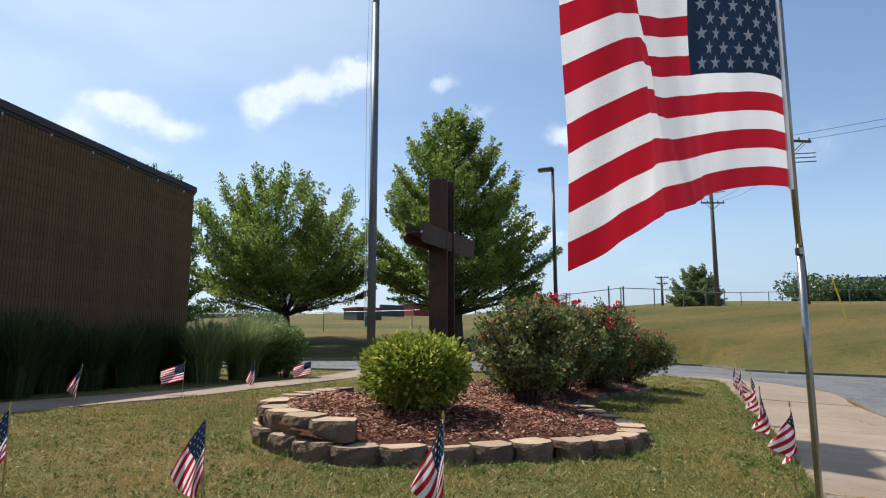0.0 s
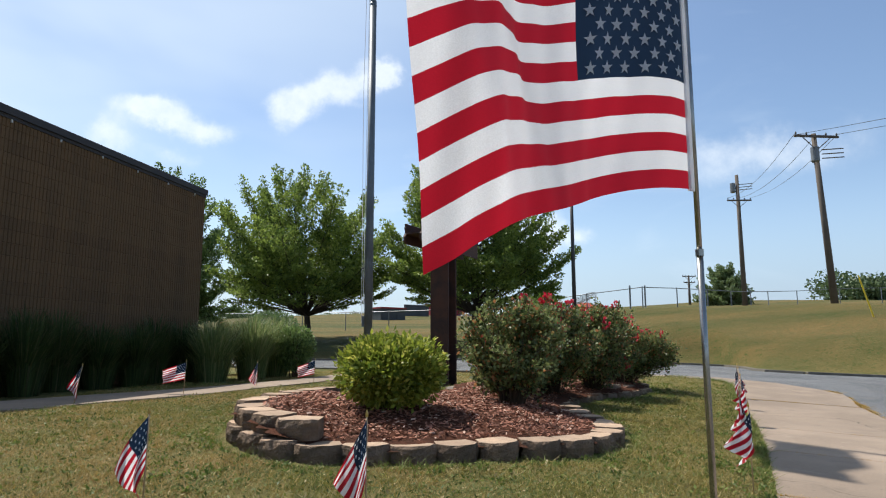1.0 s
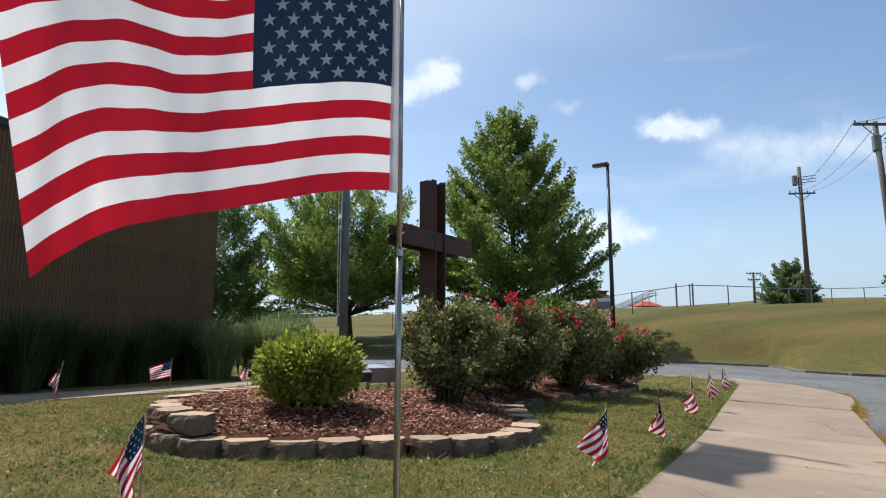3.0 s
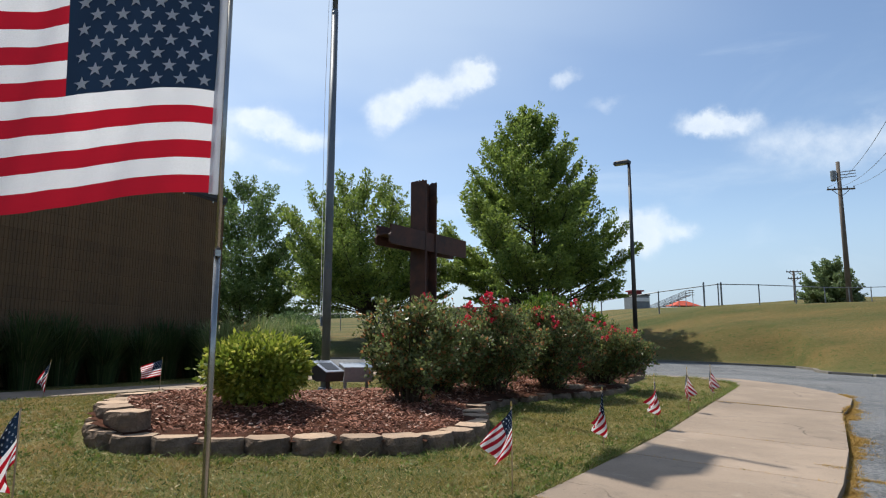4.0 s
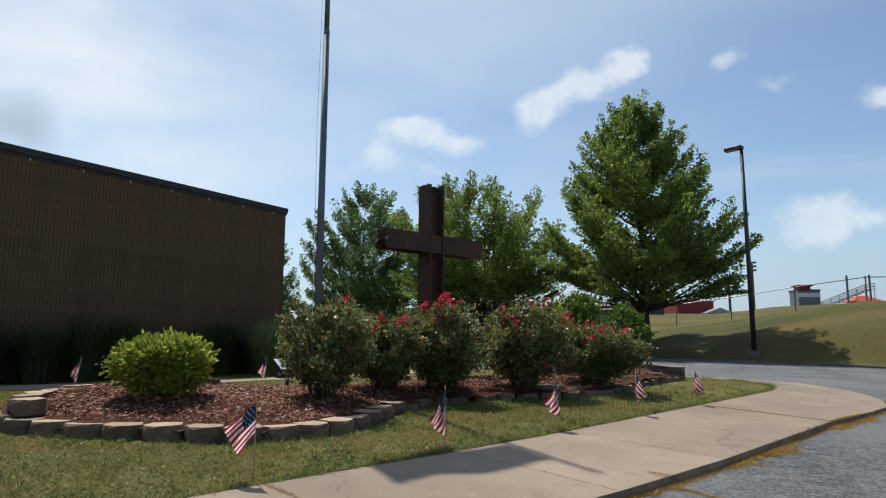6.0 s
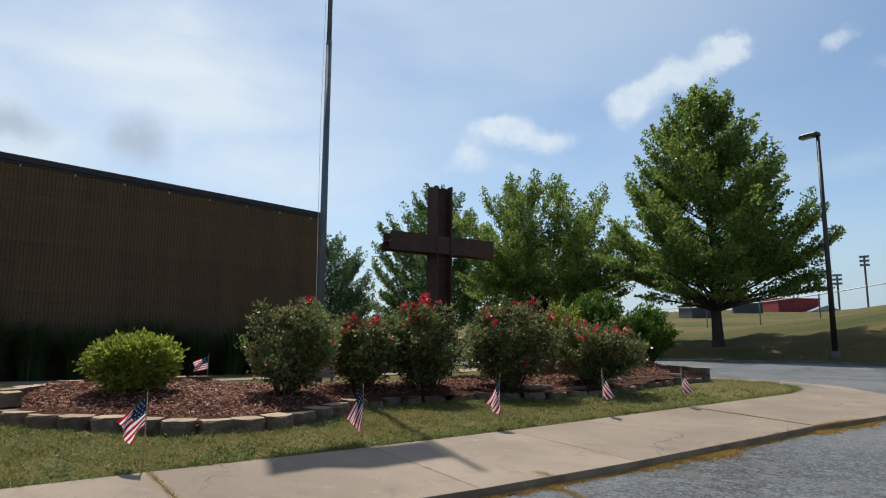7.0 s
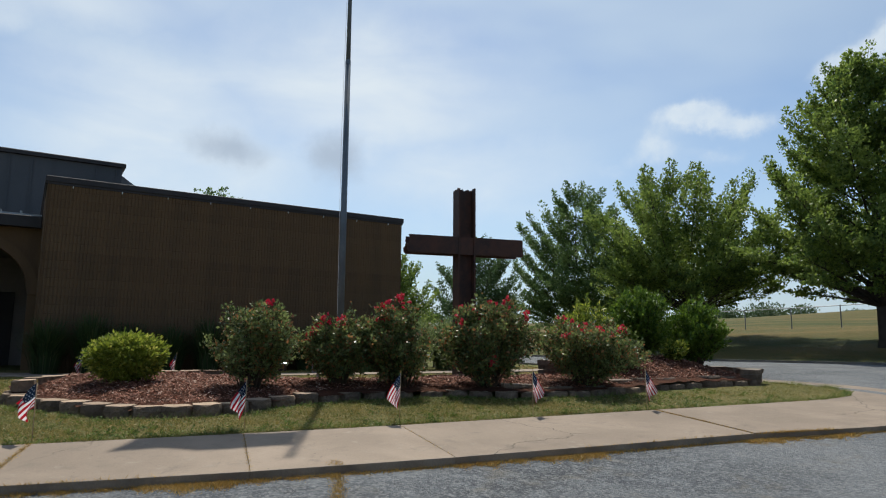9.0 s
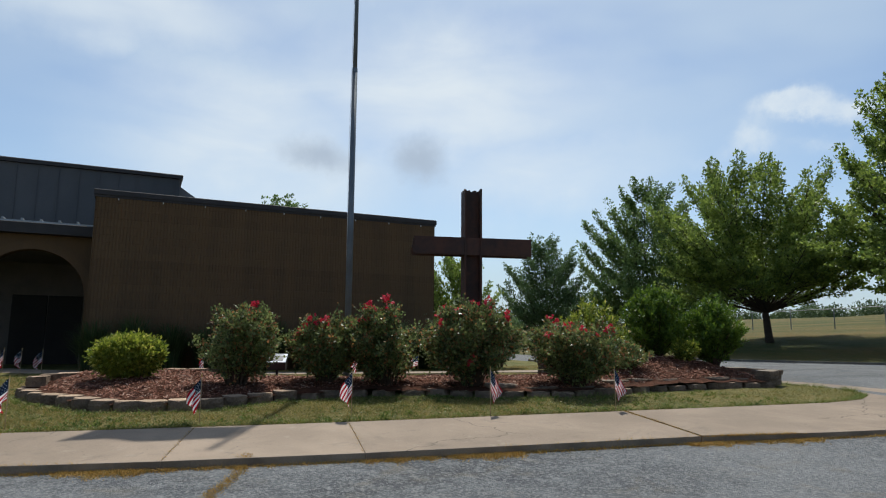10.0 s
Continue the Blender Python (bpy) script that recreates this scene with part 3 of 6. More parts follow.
ground = new("ground", sheet("ground", lines((-1600, -100, 150), (-100, -20, 5), (-20, -8, 0.6), (-8, 9, 0.2), (9, 20, 0.5), (20, 100, 4), (100, 1600, 150)),
                             lines((-600, -40, 80), (-40, -4, 3), (-4, 2, 0.5), (2, 20, 0.2), (20, 34, 0.35), (34, 60, 1.2), (60, 180, 6), (180, 1800, 135)), ground_z, MAT["grass"]))
tagged(ground, "sun-dried green and brown mown lawn rising to a bank", "lawn", kind="structure")
road = new("road", sheet("road", lines((-40, -8, 2.0), (-8, 20, 0.5), (20, 60, 2)), lines((-16, 36, 0.5)), lambda x, y: land(x, np.minimum(y, far_edge(x))) - drop(x, y), MAT["asphalt"],
                         lambda c: inside(PAVED, c[:, 0], c[:, 1]) > -0.6))
tagged(road, "worn blue-grey asphalt road and car park", "road", kind="structure")


def lz(x, y):
    return float(land(x, y))


def strip_slabs(parent, left, right, name, mat, top=0.0, thick=0.16, gap=0.002):
    """Slabs between two polylines, one for each step, split by joints."""
    for (a, b), (c, d) in zip(zip(left, left[1:]), zip(right, right[1:])):
        a, b, c, d = (Vector(p) for p in (a, b, c, d))
        u, w = (b - a).normalized() * gap, (d - c).normalized() * gap
        ring = [a + u, c + w, d - w, b - u]
        pts = []
        for p, q in zip(ring, ring[1:] + ring[:1]):
            pts += [p + (q - p) * k / 4 for k in range(4)]
        g = Geo()
        g.prism([(p.x, p.y) for p in pts], lambda x, y: lz(x, y) + top - thick, lambda x, y: lz(x, y) + top, 0, 0.003)
        g.m[:16] = [1] * 16
        part(name, g, [mat, MAT["kerb_face"]], parent)


pavement = tagged(new("pavement"), "tan concrete pavement with weedy joints beside the car park", "pavement", kind="structure")
lawn_side = [(-4.05, -13.0), (-2.3, -8.4), (-1.2, -5.3), (-0.05, -2.2), (0.55, -0.6), (1.12, 0.95), (1.7, 2.55), (2.42, 4.4), (3.12, 6.13), (3.7, 7.66), (4.82, 10.95)]
kerb_side = [(-2.515, -13.51), (-0.765, -8.91), (0.385, -5.81), (1.535, -2.71), (2.085, -1.11), (2.655, 0.49), (3.235, 2.09), (3.835, 3.84), (4.595, 5.51), (5.225, 7.09), (6.365, 10.31)]
strip_slabs(pavement, lawn_side, kerb_side, "slab", MAT["concrete"])
g = Geo()
apron = [(4.84, 10.97), (6.35, 10.35), (6.95, 11.6), (7.35, 12.6), (7.42, 13.6), (7.15, 14.9), (6.4, 16.1), (5.4, 16.8), (4.2, 17.2), (3.0, 17.35),
         (3.0, 16.8), (4.4, 16.25), (5.2, 15.95), (5.75, 15.4), (5.95, 14.7), (5.85, 13.9), (5.5, 12.9)]
g.prism(apron, lambda x, y: lz(x, y) - 0.16, lambda x, y: lz(x, y) + 0.002)
g.m[:len(apron)] = [1] * len(apron)
part("slab", g, [MAT["concrete"], MAT["kerb_face"]], pavement)

back_path = tagged(new("path"), "pale concrete footpath along the brown building", "path", kind="structure")
near_edge = [(-8.6, 3.4), (-7.0, 4.3), (-5.75, 5.5), (-4.72, 7.0), (-4.12, 8.37), (-3.5, 9.7), (-3.0, 11.6), (-2.35, 13.6), (-1.75, 15.8), (-1.3, 18.4)]
far_side = [(-9.4, 4.6), (-7.9, 5.3), (-6.6, 6.6), (-5.75, 8.0), (-5.15, 9.3), (-4.5, 10.5), (-3.85, 12.2), (-3.2, 14.1), (-2.75, 16.1), (-2.45, 18.9)]
strip_slabs(back_path, far_side, near_edge, "slab", MAT["concrete"], 0.02)

# kerbs edge the road where there is no pavement
kerb = tagged(new("kerb"), "low weathered concrete kerb along the road", "kerb", kind="structure")


def kerb_run(pts, inward, width=0.16):
    pts = [Vector(p) for p in pts]
    for a, b in zip(pts, pts[1:]):
        n = max(1, round((b - a).length / 2.4))
        side = Vector((b.y - a.y, a.x - b.x)).normalized() * inward * width
        for k in range(n):
            p, q = a + (b - a) * k / n, a + (b - a) * (k + 1) / n
            e = (q - p).normalized() * 0.004
            p, q = p + e, q - e
            ring = [(p.x, p.y), (q.x, q.y), (q.x + side.x, q.y + side.y), (p.x + side.x, p.y + side.y)]
            if inward > 0:
                ring.reverse()
            g = Geo()
            g.prism(ring, lambda x, y: lz(x, min(y, float(far_edge(x)))) - 0.25, lambda x, y: lz(x, min(y, float(far_edge(x)))) + 0.05, 0, 0.02)
            part("kerbstone", g, MAT["kerb"], kerb)


kerb_run([(-15, 31.6), (-6, 31.2), (3, 31.8), (9, 32.1), (12.4, 31.5), (12.3, 29.0), (11.4, 26.0), (11.4, 24.8), (12.3, 24.0), (17, 24.3), (30, 25)], 1)
kerb_run([(2.8, 16.9), (1.0, 17.5), (-1.3, 18.5)], -1, 0.12)
kerb_run([(-2.5, 19.05), (-4.5, 20), (-10, 22.5)], -1, 0.12)

# ---- school building ----
WALL_A, WALL_B, TOP = Vector((-7.25, 6.0)), Vector((-5.84, 15.02)), 4.71
along = (WALL_B - WALL_A).normalized()
outward = Vector((along.y, -along.x))
LENGTH = (WALL_B - WALL_A).length
wall_m = Matrix(((along.x, outward.x, 0, WALL_A.x), (along.y, outward.y, 0, WALL_A.y), (0, 0, 1, 0), (0, 0, 0, 1)))
building = thing("school_building", (0, 0, 0), "brown ribbed block school wing with dark roof edge and arched entrance", "building")


def ribbed_course(length, z0, z1):
    """One course of fluted block, from x = 0 to length, its face towards +y."""
    g, x, prof = Geo(), 0.0, []
    while x < length - 0.02:
        prof += [(x, 0.0), (x + 0.05, 0.0), (x + 0.056, -0.011), (x + 0.07, -0.011)]
        x += 0.076
    prof.append((length, 0.0))
    j = 0.007
    g.loft([[(px, -0.012, z0) for px, py in prof], [(px, py, z0 + j) for px, py in prof], [(px, py, z1 - j) for px, py in prof], [(px, -0.012, z1) for px, py in prof]], 0, False, False)
    return g


n_course = 22
for k in range(n_course):
    z0, z1 = 0.2 + (TOP - 0.32) / n_course * k, 0.2 + (TOP - 0.32) / n_course * (k + 1)
    c = part("block_course", ribbed_course(LENGTH, z0, z1), MAT["block"], building)
    c.matrix_basis = wall_m
    e = part("block_course", ribbed_course(9.0, z0, z1), MAT["block"], building)
    e.matrix_basis = wall_m @ Matrix.Translation((LENGTH, 0, 0)) @ Matrix.Rotation(radians(-90), 4, "Z")
    s = part("block_course", ribbed_course(3.0, z0, z1), MAT["block"], building)
    s.matrix_basis = wall_m @ Matrix.Rotation(radians(90), 4, "Z") @ Matrix.Translation((-3.0, 0, 0))
g = Geo()
g.box((0.03, -9.0, 0.0), (LENGTH - 0.03, -0.035, TOP - 0.1), 0, wall_m)
part("core_wall", g, MAT["block"], building)
g = Geo()
g.box((-0.05, -9.05, TOP - 0.13), (LENGTH + 0.05, 0.05, TOP), 0, wall_m, 0.01)
g.box((-0.03, -9.03, TOP - 0.19), (LENGTH + 0.03, 0.02, TOP - 0.13), 0, wall_m)
part("roof_edge", g, MAT["trim"], building, "dark metal roof coping")
for k in range(9):
    g = Geo()
    g.box((0.5 + k * 1.02, 0.005, TOP - 0.235), (0.515 + k * 1.02, 0.03, TOP - 0.19), 0, wall_m)
    part("clip", g, MAT["white_paint"], building, "small white clip")
# arched entrance, set back beside the wing
REC = -1.9
g = Geo()
x0, x1, spring, r, top = -6.0, -0.0, 2.12, 1.24, 3.74
cx = -1.42
cols = [cx - r + 2 * r * i / 24 for i in range(25)]
arch = lambda x: spring + math.sqrt(max(0.0, r * r - (x - cx) ** 2))
for face_y in (REC, REC - 0.35):
    flip = face_y != REC
    def put(a, b, c, d):
        pts = [wall_m @ Vector((p[0], face_y, p[1])) for p in (a, b, c, d)]
        g.face(pts[::-1] if flip else pts)
    put((x1, 0.1), (cx + r, 0.1), (cx + r, top), (x1, top))
    put((cx - r, 0.1), (x0, 0.1), (x0, top), (cx - r, top))
    for a, b in zip(cols, cols[1:]):
        put((b, arch(b)), (a, arch(a)), (a, top), (b, top))
edge = [(cx - r, 0.1)] + [(x, arch(x)) for x in cols] + [(cx + r, 0.1)]
for a, b in zip(edge, edge[1:]):
    g.face([wall_m @ Vector((p[0], y, p[1])) for p, y in ((a, REC), (b, REC), (b, REC - 0.35), (a, REC - 0.35))])
part("arch_wall", g, MAT["block"], building, "brown wall with a round arched opening")
g = Geo()
ring = []
for rr, yy in ((r + 0.22, REC + 0.004), (r + 0.22, REC + 0.05), (r + 0.0, REC + 0.05), (r + 0.0, REC + 0.004)):
    ring.append([(cx + rr * math.cos(t), yy, spring + rr * math.sin(t)) for t in [math.pi * i / 24 for i in range(25)]])
g.loft([[wall_m @ Vector(q) for q in p] for p in zip(*ring)], 0, True)
part("arch_surround", g, MAT["block"], building)
g = Geo()
g.box((-6.0, REC - 4.2, 0.1), (0.0, REC - 4.0, 3.6), 0, wall_m)
g.box((-6.0, REC - 4.0, 3.4), (0.0, REC - 0.36, 3.6), 0, wall_m)
part("porch_wall", g, MAT["dark"], building, "dark recessed porch wall")
door = Geo()
door.box((cx - 0.95, REC - 4.0, 0.29), (cx - 0.01, REC - 3.94, 2.4), 0, wall_m, 0.01)
door.box((cx + 0.01, REC - 4.0, 0.29), (cx + 0.95, REC - 3.94, 2.4), 0, wall_m, 0.01)
part("door", door, MAT["door"], building, "dark double entrance door")
g = Geo()
g.box((-6.2, REC - 4.4, top), (-0.02, REC + 0.28, top + 0.28), 0, wall_m, 0.015)
part("canopy_fascia", g, MAT["trim"], building, "dark canopy fascia")
g = Geo()
g.box((-6.2, REC - 4.2, top + 0.285), (-0.04, REC + 0.2, top + 0.33), 0, wall_m)
part("canopy_roof", g, MAT["pale_metal"], building, "pale standing-seam metal roof")
for k in range(14):
    g = Geo()
    x = -0.5 - k * 0.42
    g.box((x, REC - 4.2, top + 0.335), (x + 0.05, REC + 0.2, top + 0.39), 0, wall_m)
    part("seam", g, MAT["pale_metal"], building)
# taller grey hall behind
g = Geo()
g.box((-30, -24, 0.0), (2.2, -7.0, 6.8), 0, wall_m)
part("hall_wall", g, MAT["grey_wall"], building, "tall grey metal hall wall")
g = Geo()
g.box((-30.1, -24.1, 6.804), (2.3, -6.88, 6.94), 0, wall_m, 0.02)
part("hall_roof_edge", g, MAT["trim"], building)
for k in range(40):
    g = Geo()
    x = 2.0 - k * 0.6
    g.box((x, -7.0, 3.6), (x + 0.04, -6.965, 6.8), 0, wall_m)
    part("wall_rib", g, MAT["grey_wall"], building)

g = Geo()
g.prism([tuple((wall_m @ Vector(p)).xy) for p in ((2.205, -24.0, 0), (3.3, -24.0, 0), (3.3, -7.3, 0), (2.205, -7.3, 0))][::-1], 4.2, 5.0)
end = [[wall_m @ Vector((x, y, z)) for x, z in ((2.205, 5.004), (3.3, 5.004), (3.3, 5.9), (2.205, 6.62))] for y in (-24.0, -7.3)]
g.loft(end, 0, True)
part("hall_end_roof", g, MAT["membrane"], building, "grey sloping roof end")

# ---- planting bed ----
BED = [(-1.55, 6.95), (-1.66, 6.1), (-1.48, 5.35), (-1.2, 4.95), (-0.95, 4.72), (-0.6, 4.6), (0.06, 4.74), (0.74, 5.06), (1.38, 5.4), (1.78, 5.92), (1.87, 6.57), (1.78, 7.2), (1.68, 8.0), (1.88, 9.0),
       (2.4, 9.8), (2.95, 10.4), (3.45, 11.3), (3.65, 12.4), (3.75, 13.5), (4.08, 14.6), (4.25, 15.5), (3.9, 16.05), (3.0, 16.25), (2.2, 15.9), (1.5, 15.1), (1.3, 14.0), (1.3, 13.0),
       (1.0, 12.25), (0.45, 11.8), (0.15, 11.0), (0.2, 10.0), (-0.05, 9.3), (-0.6, 8.85), (-1.02, 8.3), (-1.3, 7.6)]


def bed_z(x, y):
    d = np.clip(inside(BED, x, y), 0, 5)
    x, y = np.asarray(x, float), np.asarray(y, float)
    z = land(x, y) + 0.085 + 0.1 * np.clip(d / 0.9, 0, 1)
    z += 0.3 * np.exp(-(((x - 2.5) / 1.0) ** 2 + ((y - 14.7) / 1.5) ** 2)) + 0.05 * np.exp(-(((x + 0.2) / 1.0) ** 2 + ((y - 6.0) / 1.0) ** 2))
    z += 0.13 * np.clip((-0.6 - x) / 0.6, 0, 1) * np.clip((8.8 - y) / 1.2, 0, 1)
    return z + 0.012 * np.sin(9 * x + 4 * y) * np.sin(7 * y - 3 * x)


bed = tagged(new("mulch_bed", sheet("mulch_bed", lines((-2.1, 4.4, 0.1)), lines((4.5, 16.4, 0.1)), bed_z, MAT["soil"], lambda c: inside(BED, c[:, 0], c[:, 1]) > 0.02)),
             "raised bed of reddish bark mulch edged with stone blocks", "flower bed", kind="structure")


def bz(x, y):
    """Height of the mulch, or of the lawn beside it."""
    return float(bed_z(x, y)) if float(inside(BED, x, y)) > 0.02 else float(land(x, y))


def chips():
    rng = np.random.default_rng(5)
    n = 85000
    p = np.stack([rng.uniform(-2.0, 4.3, n), rng.uniform(4.6, 16.2, n)], 1)
    p = p[inside(BED, p[:, 0], p[:, 1]) > 0.22]
    z = bed_z(p[:, 0], p[:, 1])
    pts = np.concatenate([p, z[:, None] + rng.uniform(0.0, 0.025, (len(p), 1))], 1)
    a = rng.uniform(0, 2 * math.pi, len(p))
    d = np.stack([np.cos(a), np.sin(a), rng.normal(0, 0.3, len(p))], 1)
    s = np.stack([-np.sin(a), np.cos(a), rng.normal(0, 0.5, len(p))], 1)
    ln, wd = rng.uniform(0.008, 0.027, (len(p), 1)), rng.uniform(0.003, 0.008, (len(p), 1))
    q = np.stack([pts - d * ln - s * wd, pts + d * ln - s * wd * 0.6, pts + d * ln * 0.8 + s * wd, pts - d * ln * 0.9 + s * wd], 1)
    return quads("bark_chips", q, MAT["chip"])


tagged(new("bark_chips", chips()), "loose reddish-brown bark mulch chips", "mulch", kind="stuff")


def block_mesh(seed, w, d, h):
    """A split-faced trapezoid wall block; its front looks towards -y, the base lies at z = 0."""
    rng = random.Random(seed)
    j = lambda s: rng.uniform(-s, s)
    c = min(0.075, w * 0.2)
    front = [(-w / 2, 0.07 + j(0.008)), (-w / 2 + c * 0.45, 0.028 + j(0.006)), (-w / 2 + c, -0.012 + j(0.006)), (-w * 0.1, -0.02 + j(0.01)), (w * 0.14, -0.02 + j(0.01)),
             (w / 2 - c, -0.012 + j(0.006)), (w / 2 - c * 0.45, 0.028 + j(0.006)), (w / 2, 0.07 + j(0.008))]
    back = [(w * 0.36, d), (-w * 0.36, d)]
    g = Geo()
    rows = []
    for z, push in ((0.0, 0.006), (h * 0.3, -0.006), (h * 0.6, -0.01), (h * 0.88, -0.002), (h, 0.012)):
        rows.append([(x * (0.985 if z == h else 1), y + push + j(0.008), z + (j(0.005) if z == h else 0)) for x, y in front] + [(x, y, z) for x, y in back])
    # sides get the stone darkened for shade, the top cap the lighter one
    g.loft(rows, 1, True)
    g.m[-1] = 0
    return g.mesh("block", [MAT["stone"], MAT["shaded_stone_face"]])


BLOCKS = [block_mesh(k, 0.345, 0.24, 0.145) for k in range(6)]
wall = tagged(new("stone_edging"), "tan split-face concrete blocks edging the mulch bed", "edging", kind="structure")


def resample(pts, step):
    out, rest = [], 0.0
    for a, b in zip(pts, pts[1:]):
        a, b = Vector(a), Vector(b)
        d = (b - a).length
        while rest < d:
            out.append((a + (b - a) * rest / d, (b - a).normalized()))
            rest += step
        rest -= d
    return out


def curve(pts, per=6):
    """A smooth open curve through points."""
    pts = [Vector(p) for p in pts]
    out = []
    for i in range(len(pts) - 1):
        p0, p1, p2, p3 = pts[max(i - 1, 0)], pts[i], pts[i + 1], pts[min(i + 2, len(pts) - 1)]
        for k in range(per):
            t = k / per
            out.append(0.5 * ((2 * p1) + (p2 - p0) * t + (2 * p0 - 5 * p1 + 4 * p2 - p3) * t * t + (3 * p1 - p0 - 3 * p2 + p3) * t ** 3))
    return out + [pts[-1]]


def course(pts, lift, step, meshes, seed, jitter=0.012, inset=0.0):
    rng = random.Random(seed)
    for p, d in resample(curve(pts), step):
        out = Vector((d.y, -d.x))
        q = p - out * (0.0 + inset)
        ob = new("block", rng.choice(meshes))
        ob.parent = wall
        x_axis = Vector((d.x, d.y, 0))
        z = lz(q.x, q.y) + lift + rng.uniform(-jitter, jitter) * 0.7
        ang = math.degrees(math.atan2(d.y, d.x)) + rng.uniform(-4, 4)
        ob.matrix_basis = pose(q.x + rng.uniform(-jitter, jitter), q.y + rng.uniform(-jitter, jitter), z, rng.uniform(-2, 2), rng.uniform(-1.5, 1.5), ang)


front_run = [(x - 0.01, y) for x, y in BED[:21]]
course(front_run[:13], -0.02, 0.355, BLOCKS, 1)
course(front_run[12:], -0.055, 0.38, BLOCKS, 5, 0.025)
course([(-1.28, 7.6), (-1.5, 6.9), (-1.62, 6.1), (-1.44, 5.4), (-1.17, 5.01), (-0.93, 4.79), (-0.76, 4.71)], 0.122, 0.355, BLOCKS, 2)
course([(-1.0, 8.3), (-1.3, 7.6), (-1.53, 6.95)], -0.02, 0.355, BLOCKS, 3)
SLABS = [block_mesh(20 + k, 0.52, 0.32, 0.085) for k in range(4)]
for me in SLABS:
    me.materials[0] = MAT["slate"]
course([(1.0, 12.3), (0.43, 11.85), (0.1, 11.0), (0.15, 10.0), (-0.1, 9.35), (-0.63, 8.92), (-1.0, 8.45)], -0.03, 0.5, SLABS, 4)
for k in range(3):
    course([(4.2, 15.62), (3.9, 16.1), (3.0, 16.32), (2.2, 15.98), (1.45, 15.15), (1.25, 14.05), (1.25, 13.1)], 0.02 + 0.085 * k, 0.5, SLABS, 7 + k)
for k in range(4):
    course([(2.35, 12.75), (2.0, 12.6), (1.6, 12.75)], 0.1 + 0.085 * k, 0.45, SLABS, 17 + k)
course([(3.35, 12.6), (3.5, 13.4), (3.85, 14.5), (4.0, 15.3)], 0.085, 0.48, SLABS, 27, 0.03)
course([(2.75, 10.65), (3.2, 11.4), (3.35, 12.0)], 0.06, 0.62, SLABS, 28, 0.05)

# ---- steel cross ----
U = Vector((0.405, 0.914, 0.0)).normalized()
N = Vector((U.y, -U.x, 0.0))
CX, CY = -0.02, 12.12
cross_m = Matrix(((U.x, N.x, 0, CX), (U.y, N.y, 0, CY), (0, 0, 1, 0), (0, 0, 0, 1)))
cross = thing("steel_cross", (CX, CY, lz(CX, CY) - 0.02), "tall rusted steel I-beam cross standing in the mulch bed", "cross")
base_z = cross.location.z


def torn_plate(wide, thick, length, torn, rng, torn_foot=False):
    """A steel plate in the y, z plane with a ragged far end."""
    n = 9
    ys = [-wide / 2 + wide * k / n for k in range(n + 1)]
    tops = [length + (rng.uniform(-torn, torn * 0.4) if torn else 0) for _ in ys]
    ring = [(ys[0], 0.0), (ys[-1], 0.0)] + [(y, t) for y, t in reversed(list(zip(ys, tops)))]
    g = Geo()
    g.loft([[(-thick / 2, y, z) for y, z in ring], [(thick / 2, y, z) for y, z in ring]], 0, True)
    return g


def beam(names, size, length, torn, seed, m):
    """An I-beam along z with its flanges at -x and +x."""
    rng = random.Random(seed)
    for sgn in (-1, 1):
        ob = part(names[0], torn_plate(size, 0.034, length, torn, rng), MAT["rust"], cross)
        ob.matrix_basis = m @ Matrix.Translation((sgn * (size / 2 - 0.017), 0, 0))
    ob = part(names[1], torn_plate(size - 0.07, 0.028, length, torn, rng), MAT["rust"], cross)
    ob.matrix_basis = m @ Matrix.Rotation(radians(90), 4, "Z")


turn_m = cross_m.to_3x3().to_4x4()
beam(("post_flange", "post_web"), 0.36, 4.12 - base_z, 0.035, 3, turn_m)
for sgn, ln, rag in ((-1, 1.03, 0.05), (1, 1.03, 0.008)):
    tilt = Matrix(((0, 0, sgn, 0.182 * sgn), (1, 0, 0, 0), (0, sgn, 0, 2.935 - base_z), (0, 0, 0, 1)))
    beam(("arm_flange", "arm_web"), 0.35, ln, rag, 5 + sgn, turn_m @ tilt)
g = Geo()
for y in (-0.14, 0.14):
    g.box((-0.182, y - 0.012, 2.76 - base_z), (0.182, y + 0.012, 3.11 - base_z), 0, cross_m.to_3x3().to_4x4())
part("joint_plate", g, MAT["rust"], cross)
g = Geo()
g.box((-0.28, -0.28, -0.02), (0.28, 0.28, 0.03), 0, cross_m.to_3x3().to_4x4(), 0.01)
part("base_plate", g, MAT["rust"], cross)

# ---- flags ----


def star_faces(g, centre, right, up, nrm, r, mat=0):
    pts = []
    for k in range(10):
        a = math.pi / 2 + k * math.pi / 5
        q = r if k % 2 == 0 else r * 0.4
        pts.append(centre + right * q * math.cos(a) + up * q * math.sin(a) + nrm)
    for k in range(5):
        g.face([pts[2 * k - 1], pts[2 * k], pts[2 * k + 1], centre + nrm], mat)


